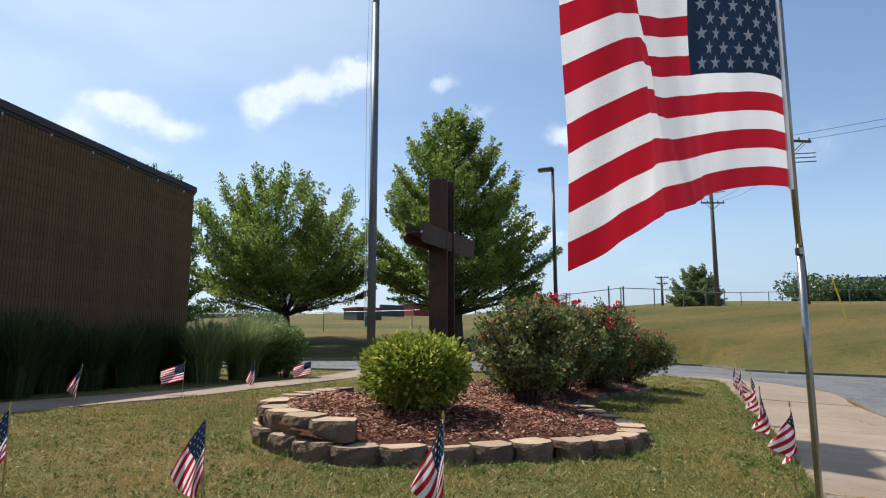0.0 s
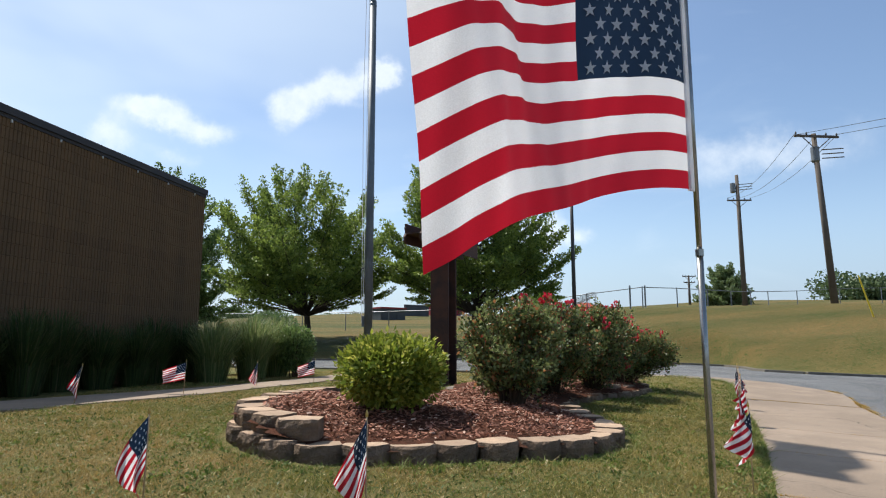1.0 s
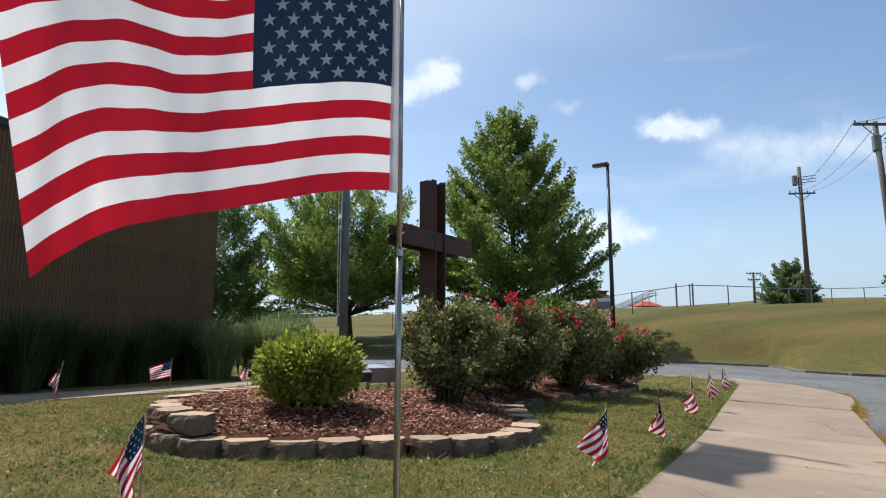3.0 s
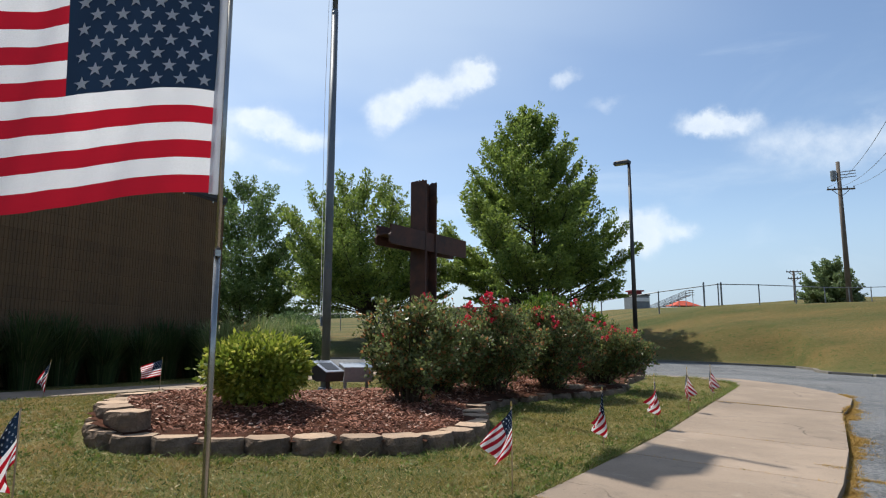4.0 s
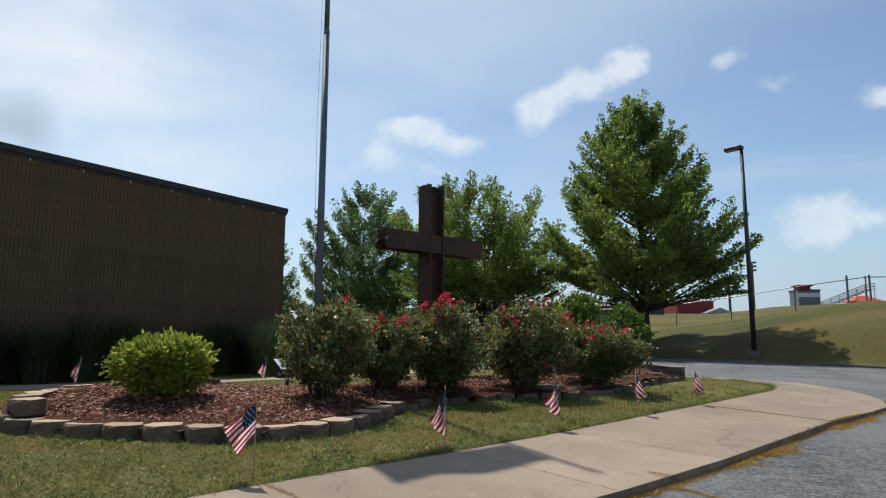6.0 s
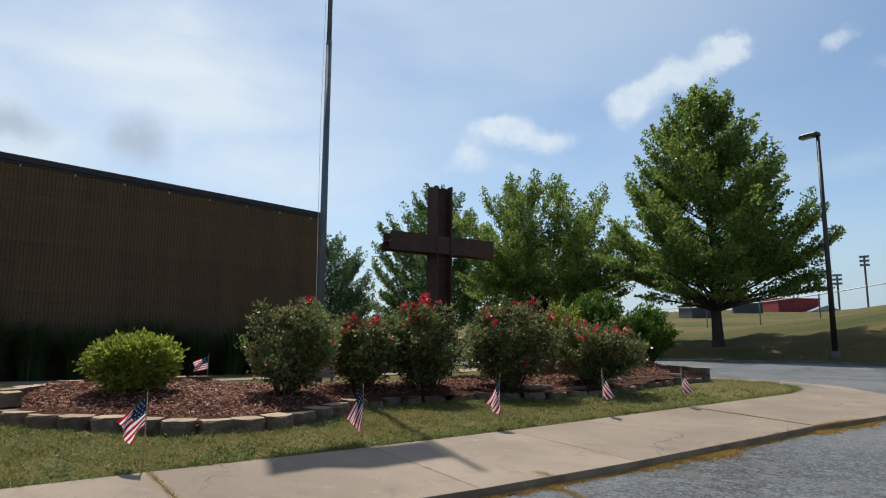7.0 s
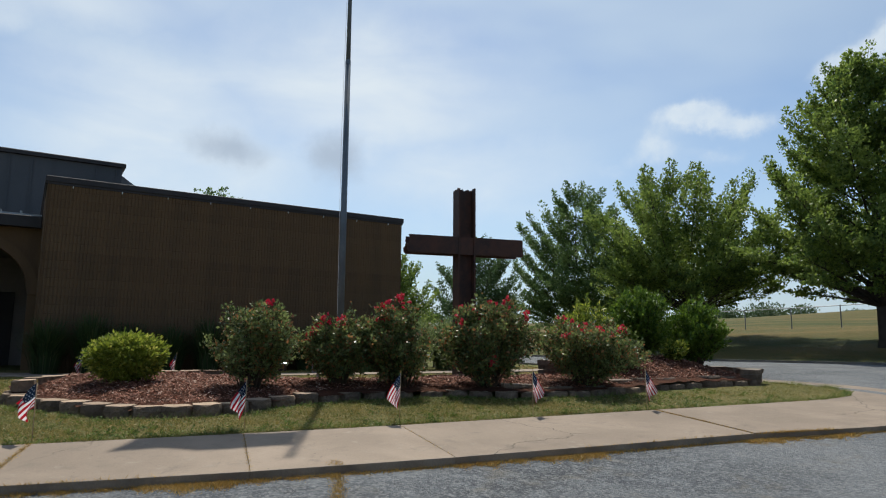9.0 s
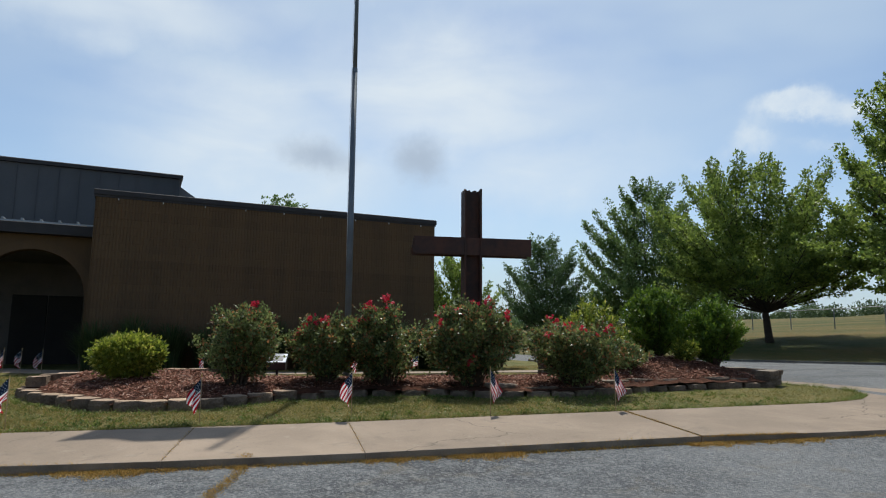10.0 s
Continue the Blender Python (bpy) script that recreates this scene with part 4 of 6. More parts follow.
def flag_parts(parent, surface, nu, star_rows, rows_per=2, header=0.0, star_r=0.031, fly=1.6):
    """A striped flag over surface(u, v): u 0 to 1 along the fly, v 0 to 1 from bottom to top. The hoist is the unit of star_r."""
    hoist = (surface(0, 1) - surface(0, 0)).length
    g = Geo()
    nv = 13 * rows_per
    grid = [[surface(i / nu, j / nv) for j in range(nv + 1)] for i in range(nu + 1)]
    k = len(g.v)
    for i in range(nu + 1):
        g.v += [tuple(p) for p in grid[i]]
    for i in range(nu):
        for j in range(nv):
            a = i * (nv + 1) + j
            g.f.append((a, a + nv + 1, a + nv + 2, a + 1))
            stripe = j // rows_per
            canton = i < round(nu * 0.4) and stripe >= 6
            g.m.append(2 if canton else stripe % 2)
    cloth = part("cloth", g, [MAT["flag_red"], MAT["flag_white"], MAT["flag_blue"]], parent, "striped red and white cloth with navy corner", True)
    s = Geo()
    big_one = star_rows > 6
    width = 6 if big_one else 4
    for row in range(star_rows):
        for c in range(width - row % 2):
            u = 0.4 * (c + 0.5 + (0.5 if row % 2 else 0)) / width * 0.96 + 0.008
            v = 6 / 13 + 7 / 13 * (row + 0.7) / (star_rows + 0.4)
            p, du, dv = surface(u, v), surface(u + 0.01, v) - surface(u, v), surface(u, v + 0.01) - surface(u, v)
            du.normalize(), dv.normalize()
            n = du.cross(dv).normalized()
            if big_one:
                s = Geo()
            for side in (1, -1):
                star_faces(s, p, du, dv, n * 0.0025 * side, star_r * hoist * (1.0 if big_one else 1.1))
            if big_one:
                part("star", s, MAT["flag_white"], cloth)
    if star_rows and not big_one:
        part("star_field", s, MAT["flag_white"], cloth, "white stars")
    return cloth


def streaming(origin, wind, fly, hoist, sag, amp, phase, curl=0.0):
    w = Vector(wind).normalized()
    side = Vector((-w.y, w.x, 0))
    def at(u, v):
        s = u * fly
        wave = amp * (1.1 * u) ** 0.7 * math.sin(4.6 * s - 1.9 * v + phase) + 0.24 * amp * u ** 0.6 * math.sin(11 * s + 3.4 * v + phase * 2) + 0.1 * amp * u * math.sin(23 * s - 6 * v) + 0.05 * amp * u ** 0.5 * math.sin(41 * s + 9 * v)
        down = sag * (u ** 1.5) * (1.0 + 0.25 * (1 - v)) + 0.02 * math.sin(7 * s + phase) * u
        ahead = s * (0.93 - 0.18 * u * sag / fly - curl * u * (1 - v))
        return Vector(origin) + w * ahead + side * wave + Vector((0, 0, v * hoist - down))
    return at


big = thing("flag_on_pole", (1.33, 2.42, lz(1.33, 2.42)), "large striped flag streaming from a thin metal pole in the lawn", "flag")
zb = big.location.z
g = Geo()
g.tube([(0, 0, -0.15), (0, 0, 0.9), (0, 0, 1.3)], 0.0125, 12)
g.tube([(0, 0, 1.3), (0, 0, 2.5)], 0.0105, 12)
part("pole", g, MAT["chrome"], big, "slim polished metal pole", True)
g = Geo()
g.tube([(0, 0, 1.29), (0, 0, 1.315)], 0.0155, 12)
part("collar", g, MAT["chrome"], big)
g = Geo()
for k in range(4):
    t0, t1 = math.pi * (k - 2) / 4, math.pi * (k - 1) / 4
    g.tube([(0, 0, 2.52 + 0.022 * math.sin(t0)), (0, 0, 2.52 + 0.022 * math.sin(t1))], [max(0.001, 0.022 * math.cos(t0)), max(0.001, 0.022 * math.cos(t1))], 10)
part("ball", g, MAT["gold"], big, "gilt ball finial", True)
wind = Vector((-0.81, -0.59, 0)).normalized()
fly_surface = streaming((wind.x * 0.03, wind.y * 0.03, 1.59 - zb), wind, 1.5, 0.905, 0.3, 0.1, 2.9, 0.12)
flag_parts(big, fly_surface, 80, 9, 4)
g = Geo()
g.box((-0.004, 0.0, 1.585 - zb), (0.004, 0.045, 2.5 - zb), 0, Matrix.Rotation(math.atan2(-wind.x, wind.y), 4, "Z"))
part("header_band", g, MAT["flag_white"], big, "white canvas header band")

# tall flagpole with its flag high above
tall = thing("flagpole", (-1.08, 9.92, lz(-1.08, 9.92) - 0.02), "tall weathered aluminium flagpole with halyard", "flagpole")
zt = tall.location.z
g = Geo()
g.tube([(0, 0, 0), (0, 0, 6.57 - zt)], [0.066, 0.054], 16)
g.tube([(0, 0, 6.57 - zt), (0, 0, 10.6 - zt)], [0.046, 0.03], 16)
part("mast", g, MAT["pole"], tall, "", True)
g = Geo()
g.tube([(0, 0, 6.5 - zt), (0, 0, 6.6 - zt)], [0.056, 0.052], 16)
part("collar", g, MAT["pole"], tall)
g = Geo()
g.tube([(0, 0, 0.0), (0, 0, 0.09)], [0.13, 0.1], 20)
part("base_collar", g, MAT["pole"], tall)
g = Geo()
g.tube([(-0.085, 0.02, 1.35 - zt), (-0.075, 0.02, 4.5 - zt), (-0.05, 0.01, 10.4 - zt)], 0.004, 6)
g.tube([(-0.1, -0.01, 1.35 - zt), (-0.13, -0.02, 5.0 - zt), (-0.06, -0.01, 10.4 - zt)], 0.004, 6)
part("halyard", g, MAT["flag_white"], tall, "thin white halyard rope")
g = Geo()
g.box((-0.1, -0.015, 1.3 - zt), (-0.06, 0.015, 1.46 - zt), 0, None, 0.004)
part("cleat", g, MAT["pole"], tall)
g = Geo()
g.box((-0.03, -0.06, 2.2 - zt), (0.03, 0.06, 2.34 - zt), 0, None, 0.004)
part("bracket", g, MAT["pole"], tall)
wind2 = Vector((-0.38, -0.92, 0)).normalized()
flag_parts(tall, streaming((wind2.x * 0.05, wind2.y * 0.05, 8.75 - zt), wind2, 1.75, 1.05, 0.25, 0.1, 0.3), 30, 0, 2)

FLAG_GROUP = "small flags round the lawn"


HANG = {"hang": (0.18, -0.31, 0.03, -0.47), "half": (0.29, -0.25, 0.13, -0.48), "fly": (0.38, -0.13, 0.36, -0.36)}


def small_flag(x, y, top, lean_x, lean_y, drape, angle, seed, size=0.86):
    """A stick flag; drape: how the cloth hangs, a key of HANG; angle: heading of the cloth."""
    rng = random.Random(seed)
    z = lz(x, y)
    h = top - z
    ob = thing("stick_flag", (x, y, z), "small striped flag on a thin wooden stick in the lawn", "flag", FLAG_GROUP)
    tip = Vector((lean_x, lean_y, h))
    g = Geo()
    g.tube([Vector((0, 0, -0.06)), tip * 0.5, tip], 0.0045, 7)
    part("stick", g, MAT["stick"], ob, "", True)
    g = Geo()
    g.tube([tip, tip + Vector((0, 0, 0.012)), tip + Vector((0, 0, 0.035))], [0.0065, 0.0075, 0.001], 7)
    part("tip", g, MAT["gold"], ob, "gilt spear tip")
    hoist, fly = 0.29 * size, 0.43 * size
    w = Vector((math.cos(radians(angle)), math.sin(radians(angle)), 0))
    side = Vector((-w.y, w.x, 0))
    axis = tip.normalized()
    low = tip - axis * (hoist + 0.012)
    ph = rng.uniform(0, 6)
    fx1, fz1, fx0, fz0 = (c * size for c in HANG[drape])
    h1, h0 = tip - axis * 0.012, low
    f1, f0 = h1 + w * fx1 + Vector((0, 0, fz1)), h1 + w * fx0 + Vector((0, 0, fz0))
    slack = 1 - ((f1 - h1).length + (f0 - h0).length) / (2 * fly)
    def at(u, v):
        p = (h0.lerp(h1, v)).lerp(f0.lerp(f1, v), u)
        belly = math.sin(math.pi * u) * 0.06 * (0.4 + slack)
        fold = (0.035 + 0.06 * max(0, slack)) * u ** 0.8 * math.sin(7.5 * v + 4 * u + ph) + belly
        return p + side * (fold + 0.008) + w * 0.012 * u * math.sin(9 * v + ph)
    flag_parts(ob, at, 15, 5, 1)
    return ob


SMALL = [
    (-2.32, 3.6, 0.68, 0.0, 0.0, "hang", 190, 1), (-1.15, 3.26, 0.67, 0.0, 0.01, "hang", 190, 2), (0.0, 2.96, 0.69, 0.0, 0.0, "hang", 190, 3),
    (2.29, 4.44, 0.61, 0.0, 0.0, "half", 210, 4, 0.76), (2.94, 6.22, 0.61, 0.0, 0.0, "hang", 215, 5), (3.56, 7.76, 0.67, 0.01, 0.0, "hang", 220, 6),
    (4.17, 9.32, 0.7, 0.0, 0.0, "hang", 40, 7), (4.77, 10.86, 0.7, -0.01, 0.0, "hang", 35, 8),
]
SMALL_BACK = [
    (-4.46, 8.08, 0.77, 0.07, 0.02, "hang", 190, 9), (-3.8, 9.74, 0.78, 0.02, 0.0, "fly", 195, 10), (-3.17, 11.2, 0.74, 0.0, 0.0, "hang", 200, 11), (-2.48, 12.4, 0.75, 0.02, 0.0, "fly", 190, 12),
    (-5.0, 6.48, 0.78, 0.0, 0.0, "hang", 225, 13), (-5.82, 5.12, 0.8, 0.02, 0.0, "half", 225, 14), (-6.0, 4.75, 0.82, 0.0, 0.0, "hang", 225, 15), (-6.72, 4.44, 0.82, 0.0, 0.0, "hang", 225, 16),
]
for row in SMALL + SMALL_BACK:
    small_flag(*row)

# ---- plaques ----


def plaque(x, y, turn, top, w, d, posts, mat, label, tilt, plate, deep, inset=""):
    """A slanted box on posts with a plate on top; deep: how far its front face reaches down."""
    z = bz(x, y)
    ob = thing("plaque_stand", (x, y, z), label, "plaque", turn=turn)
    for px in posts:
        g = Geo()
        g.box((px - 0.02, -0.02, -0.05), (px + 0.02, 0.02, top - z - 0.08), 0, None, 0.004)
        part("post", g, MAT[mat], ob)
    m = Matrix.Translation((0, 0, top - z)) @ Matrix.Rotation(radians(tilt), 4, "X")
    rise = math.tan(radians(tilt)) * d
    g = Geo()
    side = [(-d / 2, -rise / 2 - 0.006), (d / 2, rise / 2 - 0.006), (d / 2, -rise / 2 - deep * 0.75), (d * 0.2, -rise / 2 - deep), (-d * 0.42, -rise / 2 - deep)]
    g.loft([[(xx, yy, top - z + zz) for yy, zz in side] for xx in (-w / 2, w / 2)], 0, True)
    body = part("lectern_top", g, MAT[mat], ob)
    g = Geo()
    ln = d / math.cos(radians(tilt))
    g.box((-w / 2 - 0.006, -ln / 2, -0.004), (w / 2 + 0.006, ln / 2, 0.006), 0, m, 0.003)
    face = part("face_plate", g, MAT[plate], body, "pale metal plate")
    if inset:
        g = Geo()
        g.box((-w / 2 + 0.045, -ln / 2 + 0.05, 0.0075), (w / 2 - 0.045, ln / 2 - 0.07, 0.0095), 0, m)
        part("picture_panel", g, MAT[inset], body, "dark picture panel")
    for k in range(3):
        g = Geo()
        yy = ln / 2 - 0.022 - k * 0.014
        g.box((-w / 2 + 0.05, yy - 0.003, 0.0075), (w / 2 - 0.05 - 0.03 * k, yy, 0.0085), 0, m)
        part("lettering", g, MAT["plate"], body, "small dark line of writing")


plaque(-0.42, 8.3, 62, 0.73, 0.3, 0.28, (0,), "plate", "black slanted lectern plaque with a pale plate on a post", 26, "plaque_plate", 0.12, "plate")
plaque(-0.34, 9.2, 34, 0.72, 0.42, 0.32, (-0.16, 0.16), "pale_metal", "grey metal slanted plaque box on two legs", 10, "plaque_plate", 0.2)

# ---- shrubs ----


def lumpy(rng, n, rx, ry, h, base, shell=0.55, lumps=14, foot=0.8):
    """Random points in a shrub's crown, thicker towards its lumpy outside; also the outward directions."""
    c = rng.normal(size=(lumps, 3))
    c /= np.linalg.norm(c, axis=1)[:, None]
    c[:, 2] = np.abs(c[:, 2]) * 0.9 - 0.1
    k = rng.uniform(0.0, 0.3, lumps)
    d = rng.normal(size=(n, 3))
    d /= np.linalg.norm(d, axis=1)[:, None]
    push = np.max(np.exp(-((1 - d @ c.T) / 0.09)) * k, axis=1)
    r = (shell + (1 - shell) * rng.uniform(0, 1, n) ** 0.5) * (0.82 + push)
    flat = np.linalg.norm(d[:, :2], axis=1)
    square = (flat ** 3 + np.abs(d[:, 2]) ** 3) ** (1 / 3)
    p = d / square[:, None] * r[:, None] * np.array([rx, ry, h * 0.5])
    p[:, 2] += h * 0.5 + base * 0.5
    waist = foot + (1 - foot) * np.clip(p[:, 2] / (0.45 * h), 0, 1)
    p[:, :2] *= waist[:, None]
    p[:, 2] = np.maximum(p[:, 2], 0.02)
    return p, d


def stems(g, rng, count, rx, h, base_r, r0, lean=0.75):
    for k in range(count):
        a = rng.uniform(0, 2 * math.pi)
        e = rng.uniform(0.35, 1.0) * rx * lean
        z = rng.uniform(0.55, 0.95) * h
        b = Vector((math.cos(a) * base_r * rng.uniform(0.2, 1), math.sin(a) * base_r * rng.uniform(0.2, 1), -0.04))
        t = Vector((math.cos(a) * e, math.sin(a) * e, z))
        m = b.lerp(t, 0.5) + Vector((rng.uniform(-0.06, 0.06), rng.uniform(-0.06, 0.06), 0.06 * h))
        g.tube([b, b.lerp(m, 0.55), m, m.lerp(t, 0.6) + Vector((0, 0, 0.03)), t], [r0, r0 * 0.85, r0 * 0.7, r0 * 0.5, r0 * 0.25], 5)


def shrub(name, x, y, top, rx, ry, label, category, mat, n, leaf, seed, base=0.05, shell=0.55, group="", stem=10, lumps=14, bias=0.5, width=0.45, foot=0.8):
    z = bz(x, y)
    h = top - z
    rng = np.random.default_rng(seed)
    ob = thing(name, (x, y, z), label, category, group)
    p, d = lumpy(rng, n, rx, ry, h, base, shell, lumps, foot)
    part("foliage", quads("foliage", leaf_quads(rng, p, leaf, leaf * width, d, bias), MAT[mat]), None, ob)
    g = Geo()
    stems(g, random.Random(seed), stem, rx, h * 0.95, 0.1 * rx + 0.05, 0.012)
    part("woody_base", g, MAT["twig"], ob)
    return ob, h


ob, h = shrub("golden_shrub", -0.24, 5.95, 1.07, 0.43, 0.48, "rounded yellow-green shrub growing in the mulch bed", "shrub", "spirea", 8000, 0.06, 11, 0.03, 0.55, lumps=34, bias=0.55, width=0.38, foot=0.97)


def spray_bush(rng, count, per, rx, ry, h, spread=0.09, low=0.25):
    """Arching stems from one foot; gives their curves, and leaf points and directions along them."""
    runs, pts, dirs = [], [], []
    for k in range(count):
        a = k * 2.39996 + rng.uniform(-0.5, 0.5)
        e = math.sqrt((k + 0.5) / count) * rng.uniform(0.8, 1.12)
        tip = np.array([math.cos(a) * rx * e, math.sin(a) * ry * e, h * (1 - 0.34 * min(e, 1.1) ** 2.4) * (rng.uniform(0.8, 1.03) + (0.1 if rng.uniform() < 0.12 else 0))])
        if rng.uniform() < low:
            tip[2] = h * rng.uniform(0.3, 0.62)
            tip[:2] *= 1.0 / max(e, 0.6)
        foot = np.array([math.cos(a) * 0.14 * rx * e, math.sin(a) * 0.14 * ry * e, -0.03])
        at = lambda t: foot + (tip - foot) * np.array([t ** 1.25, t ** 1.25, t ** 0.82])
        runs.append([at(t) for t in (0, 0.25, 0.5, 0.75, 1.0)])
        t = rng.uniform(0.12, 1.0, per) ** 0.75
        line = np.array([at(x) for x in t])
        off = rng.normal(size=(per, 3))
        off /= np.linalg.norm(off, axis=1)[:, None]
        pts.append(line + off * (rng.uniform(0.2, 1, per) * spread * (1.35 - 0.75 * t))[:, None])
        d = (tip - foot) / np.linalg.norm(tip - foot)
        dirs.append(off * 0.7 + d * 0.5)
    return runs, np.concatenate(pts), np.concatenate(dirs)


def bloom(ob, rng, c):
    pts = np.repeat(c[None], 10, 0) + rng.normal(0, 0.007, (10, 3))
    part("rose_bloom", quads("rose_bloom", leaf_quads(rng, pts, 0.035, 0.037, None, 0, 0.25, 0.35), MAT["petal"]), None, ob)


rng = np.random.default_rng(12)
heads, out = lumpy(rng, 440, 0.465, 0.51, h, 0.04, 0.93, 34, 0.97)
m = np.repeat(np.arange(len(heads)), 15)
off = rng.normal(size=(len(m), 3)) * 0.034
part("sprig_foliage", quads("sprig_foliage", leaf_quads(rng, heads[m] + off, 0.056, 0.029, out[m] * 0.7 + off * 14, 0.5), MAT["spirea"]), None, ob)


def cane_bush(rng, count, rx, ry, h):
    """Canes that rise from one foot in uneven groups and carry leafy side shoots; bare near the ground."""
    runs, pts, dirs = [], [], []
    heads = rng.uniform(0, 2 * math.pi, 7)
    tall = rng.uniform(0.84, 1.0, 7)
    for k in range(count):
        i = int(rng.integers(7))
        a = heads[i] + rng.normal(0, 0.6)
        e = math.sqrt(rng.uniform(0.02, 1.0)) * rng.uniform(0.85, 1.08)
        up = h * tall[i] * (1 - 0.3 * e ** 2.2) * rng.uniform(0.82, 1.05)
        if rng.uniform() < 0.34:
            up, e = h * rng.uniform(0.34, 0.66), rng.uniform(0.75, 1.05)
        tip = np.array([math.cos(a) * rx * e, math.sin(a) * ry * e, up])
        foot = np.array([math.cos(a) * 0.13 * e, math.sin(a) * 0.13 * e, -0.03])
        at = lambda t: foot + (tip - foot) * np.array([t ** 1.2, t ** 1.2, t ** 0.8])
        runs.append([at(t) for t in (0, 0.25, 0.5, 0.75, 1.0)])
        for j in range(int(12 + 7 * up)):
            t = rng.uniform(0.1, 1.0) ** 0.75
            c = at(t)
            w = rng.normal(size=3) * np.array([1, 1, 0.6]) + np.array([math.cos(a), math.sin(a), 0.55]) * 0.7
            w /= np.linalg.norm(w)
            ln = rng.uniform(0.08, 0.24) * (1.15 - 0.4 * t)
            n = int(rng.integers(12, 24))
            u = rng.uniform(0.1, 1.0, n)[:, None]
            off = rng.normal(size=(n, 3)) * 0.028
            pts.append(c + w * ln * u + off)
            dirs.append(w * 0.6 + off * 22)
            runs.append([c, c + w * ln * 0.33, c + w * ln * 0.66, c + w * ln * 0.8, c + w * ln])
    return runs, np.concatenate(pts), np.concatenate(dirs)


ROSES = [(0.92, 7.2, 1.68, 0.56, 0.56, 20, 12), (1.0, 8.6, 1.44, 0.64, 0.6, 52, 13), (1.62, 9.36, 1.68, 0.74, 0.7, 66, 14), (2.4, 10.35, 1.68, 0.76, 0.72, 58, 15), (3.15, 11.75, 1.4, 0.88, 0.78, 52, 16)]
for x, y, top, rx, ry, count, seed in ROSES:
    z = bz(x, y)
    h = top - z
    rng = np.random.default_rng(seed)
    ob = thing("rose_bush", (x, y, z), "dark green rose bush with clusters of red blooms", "rose bush", "rose bushes in the bed")
    runs, pts, dirs = cane_bush(rng, 64, rx, ry, h)
    part("foliage", quads("foliage", leaf_quads(rng, pts, 0.05, 0.031, dirs, 0.4), MAT["rose"]), None, ob)
    g = Geo()
    for r in runs:
        main = np.linalg.norm(np.asarray(r[-1]) - np.asarray(r[0])) > 0.3
        g.tube(r if main else [r[0], r[-1]], [0.011, 0.009, 0.007, 0.005, 0.003] if main else [0.003, 0.0015], 5 if main else 3)
    part("woody_base", g, MAT["twig"], ob)
    tips = [np.asarray(r[-1]) + (0, 0, 0.05) for r in runs if r[-1][2] > 0.66 * h and np.linalg.norm(np.asarray(r[-1]) - np.asarray(r[0])) > 0.3]
    k = 0
    while k < count:
        c0 = tips[int(rng.integers(len(tips)))] if rng.uniform() < 0.85 else pts[int(rng.integers(len(pts)))]
        for j in range(int(rng.integers(2, 7))):
            bloom(ob, rng, np.asarray(c0) + rng.normal(0, 0.04, 3))
            k += 1



def plume_shrub(name, x, y, top, rx, ry, label, mat, count, per, leaf, seed, group=""):
    """A feathery shrub of upright leafy plumes, wider above than at its foot."""
    z = bz(x, y)
    rng = np.random.default_rng(seed)
    ob = thing(name, (x, y, z), label, "shrub", group)
    runs, pts, dirs = spray_bush(rng, count, per, rx, ry, (top - z) * 0.98, 0.075, 0.35)
    part("foliage", quads("foliage", leaf_quads(rng, pts, leaf, leaf * 0.42, dirs, 0.55), MAT[mat]), None, ob)
    g = Geo()
    for r in runs[::3]:
        g.tube(r, [0.014, 0.011, 0.008, 0.005, 0.002], 5)
    part("woody_base", g, MAT["twig"], ob)


plume_shrub("evergreen_shrub", 2.15, 15.0, 2.18, 0.72, 0.68, "tall feathery bright green evergreen shrub", "evergreen", 150, 95, 0.075, 31, "evergreens at the end of the bed")
plume_shrub("evergreen_shrub", 3.05, 15.55, 1.9, 0.58, 0.56, "feathery bright green evergreen shrub", "evergreen", 120, 90, 0.075, 32, "evergreens at the end of the bed")
plume_shrub("golden_shrub", 1.86, 13.5, 1.86, 0.66, 0.6, "yellow-green feathery shrub behind the roses", "spirea", 90, 80, 0.075, 33)
plume_shrub("golden_shrub", 3.0, 14.75, 1.12, 0.24, 0.24, "small yellow-green shrub between the evergreens", "spirea", 26, 60, 0.07, 34)
plume_shrub("low_shrub", 2.75, 13.4, 1.08, 0.46, 0.42, "low green shrub with reddish tips", "rose", 40, 70, 0.06, 35)

# tall grasses along the building
GRASS_GROUP = "ornamental grasses along the wall"


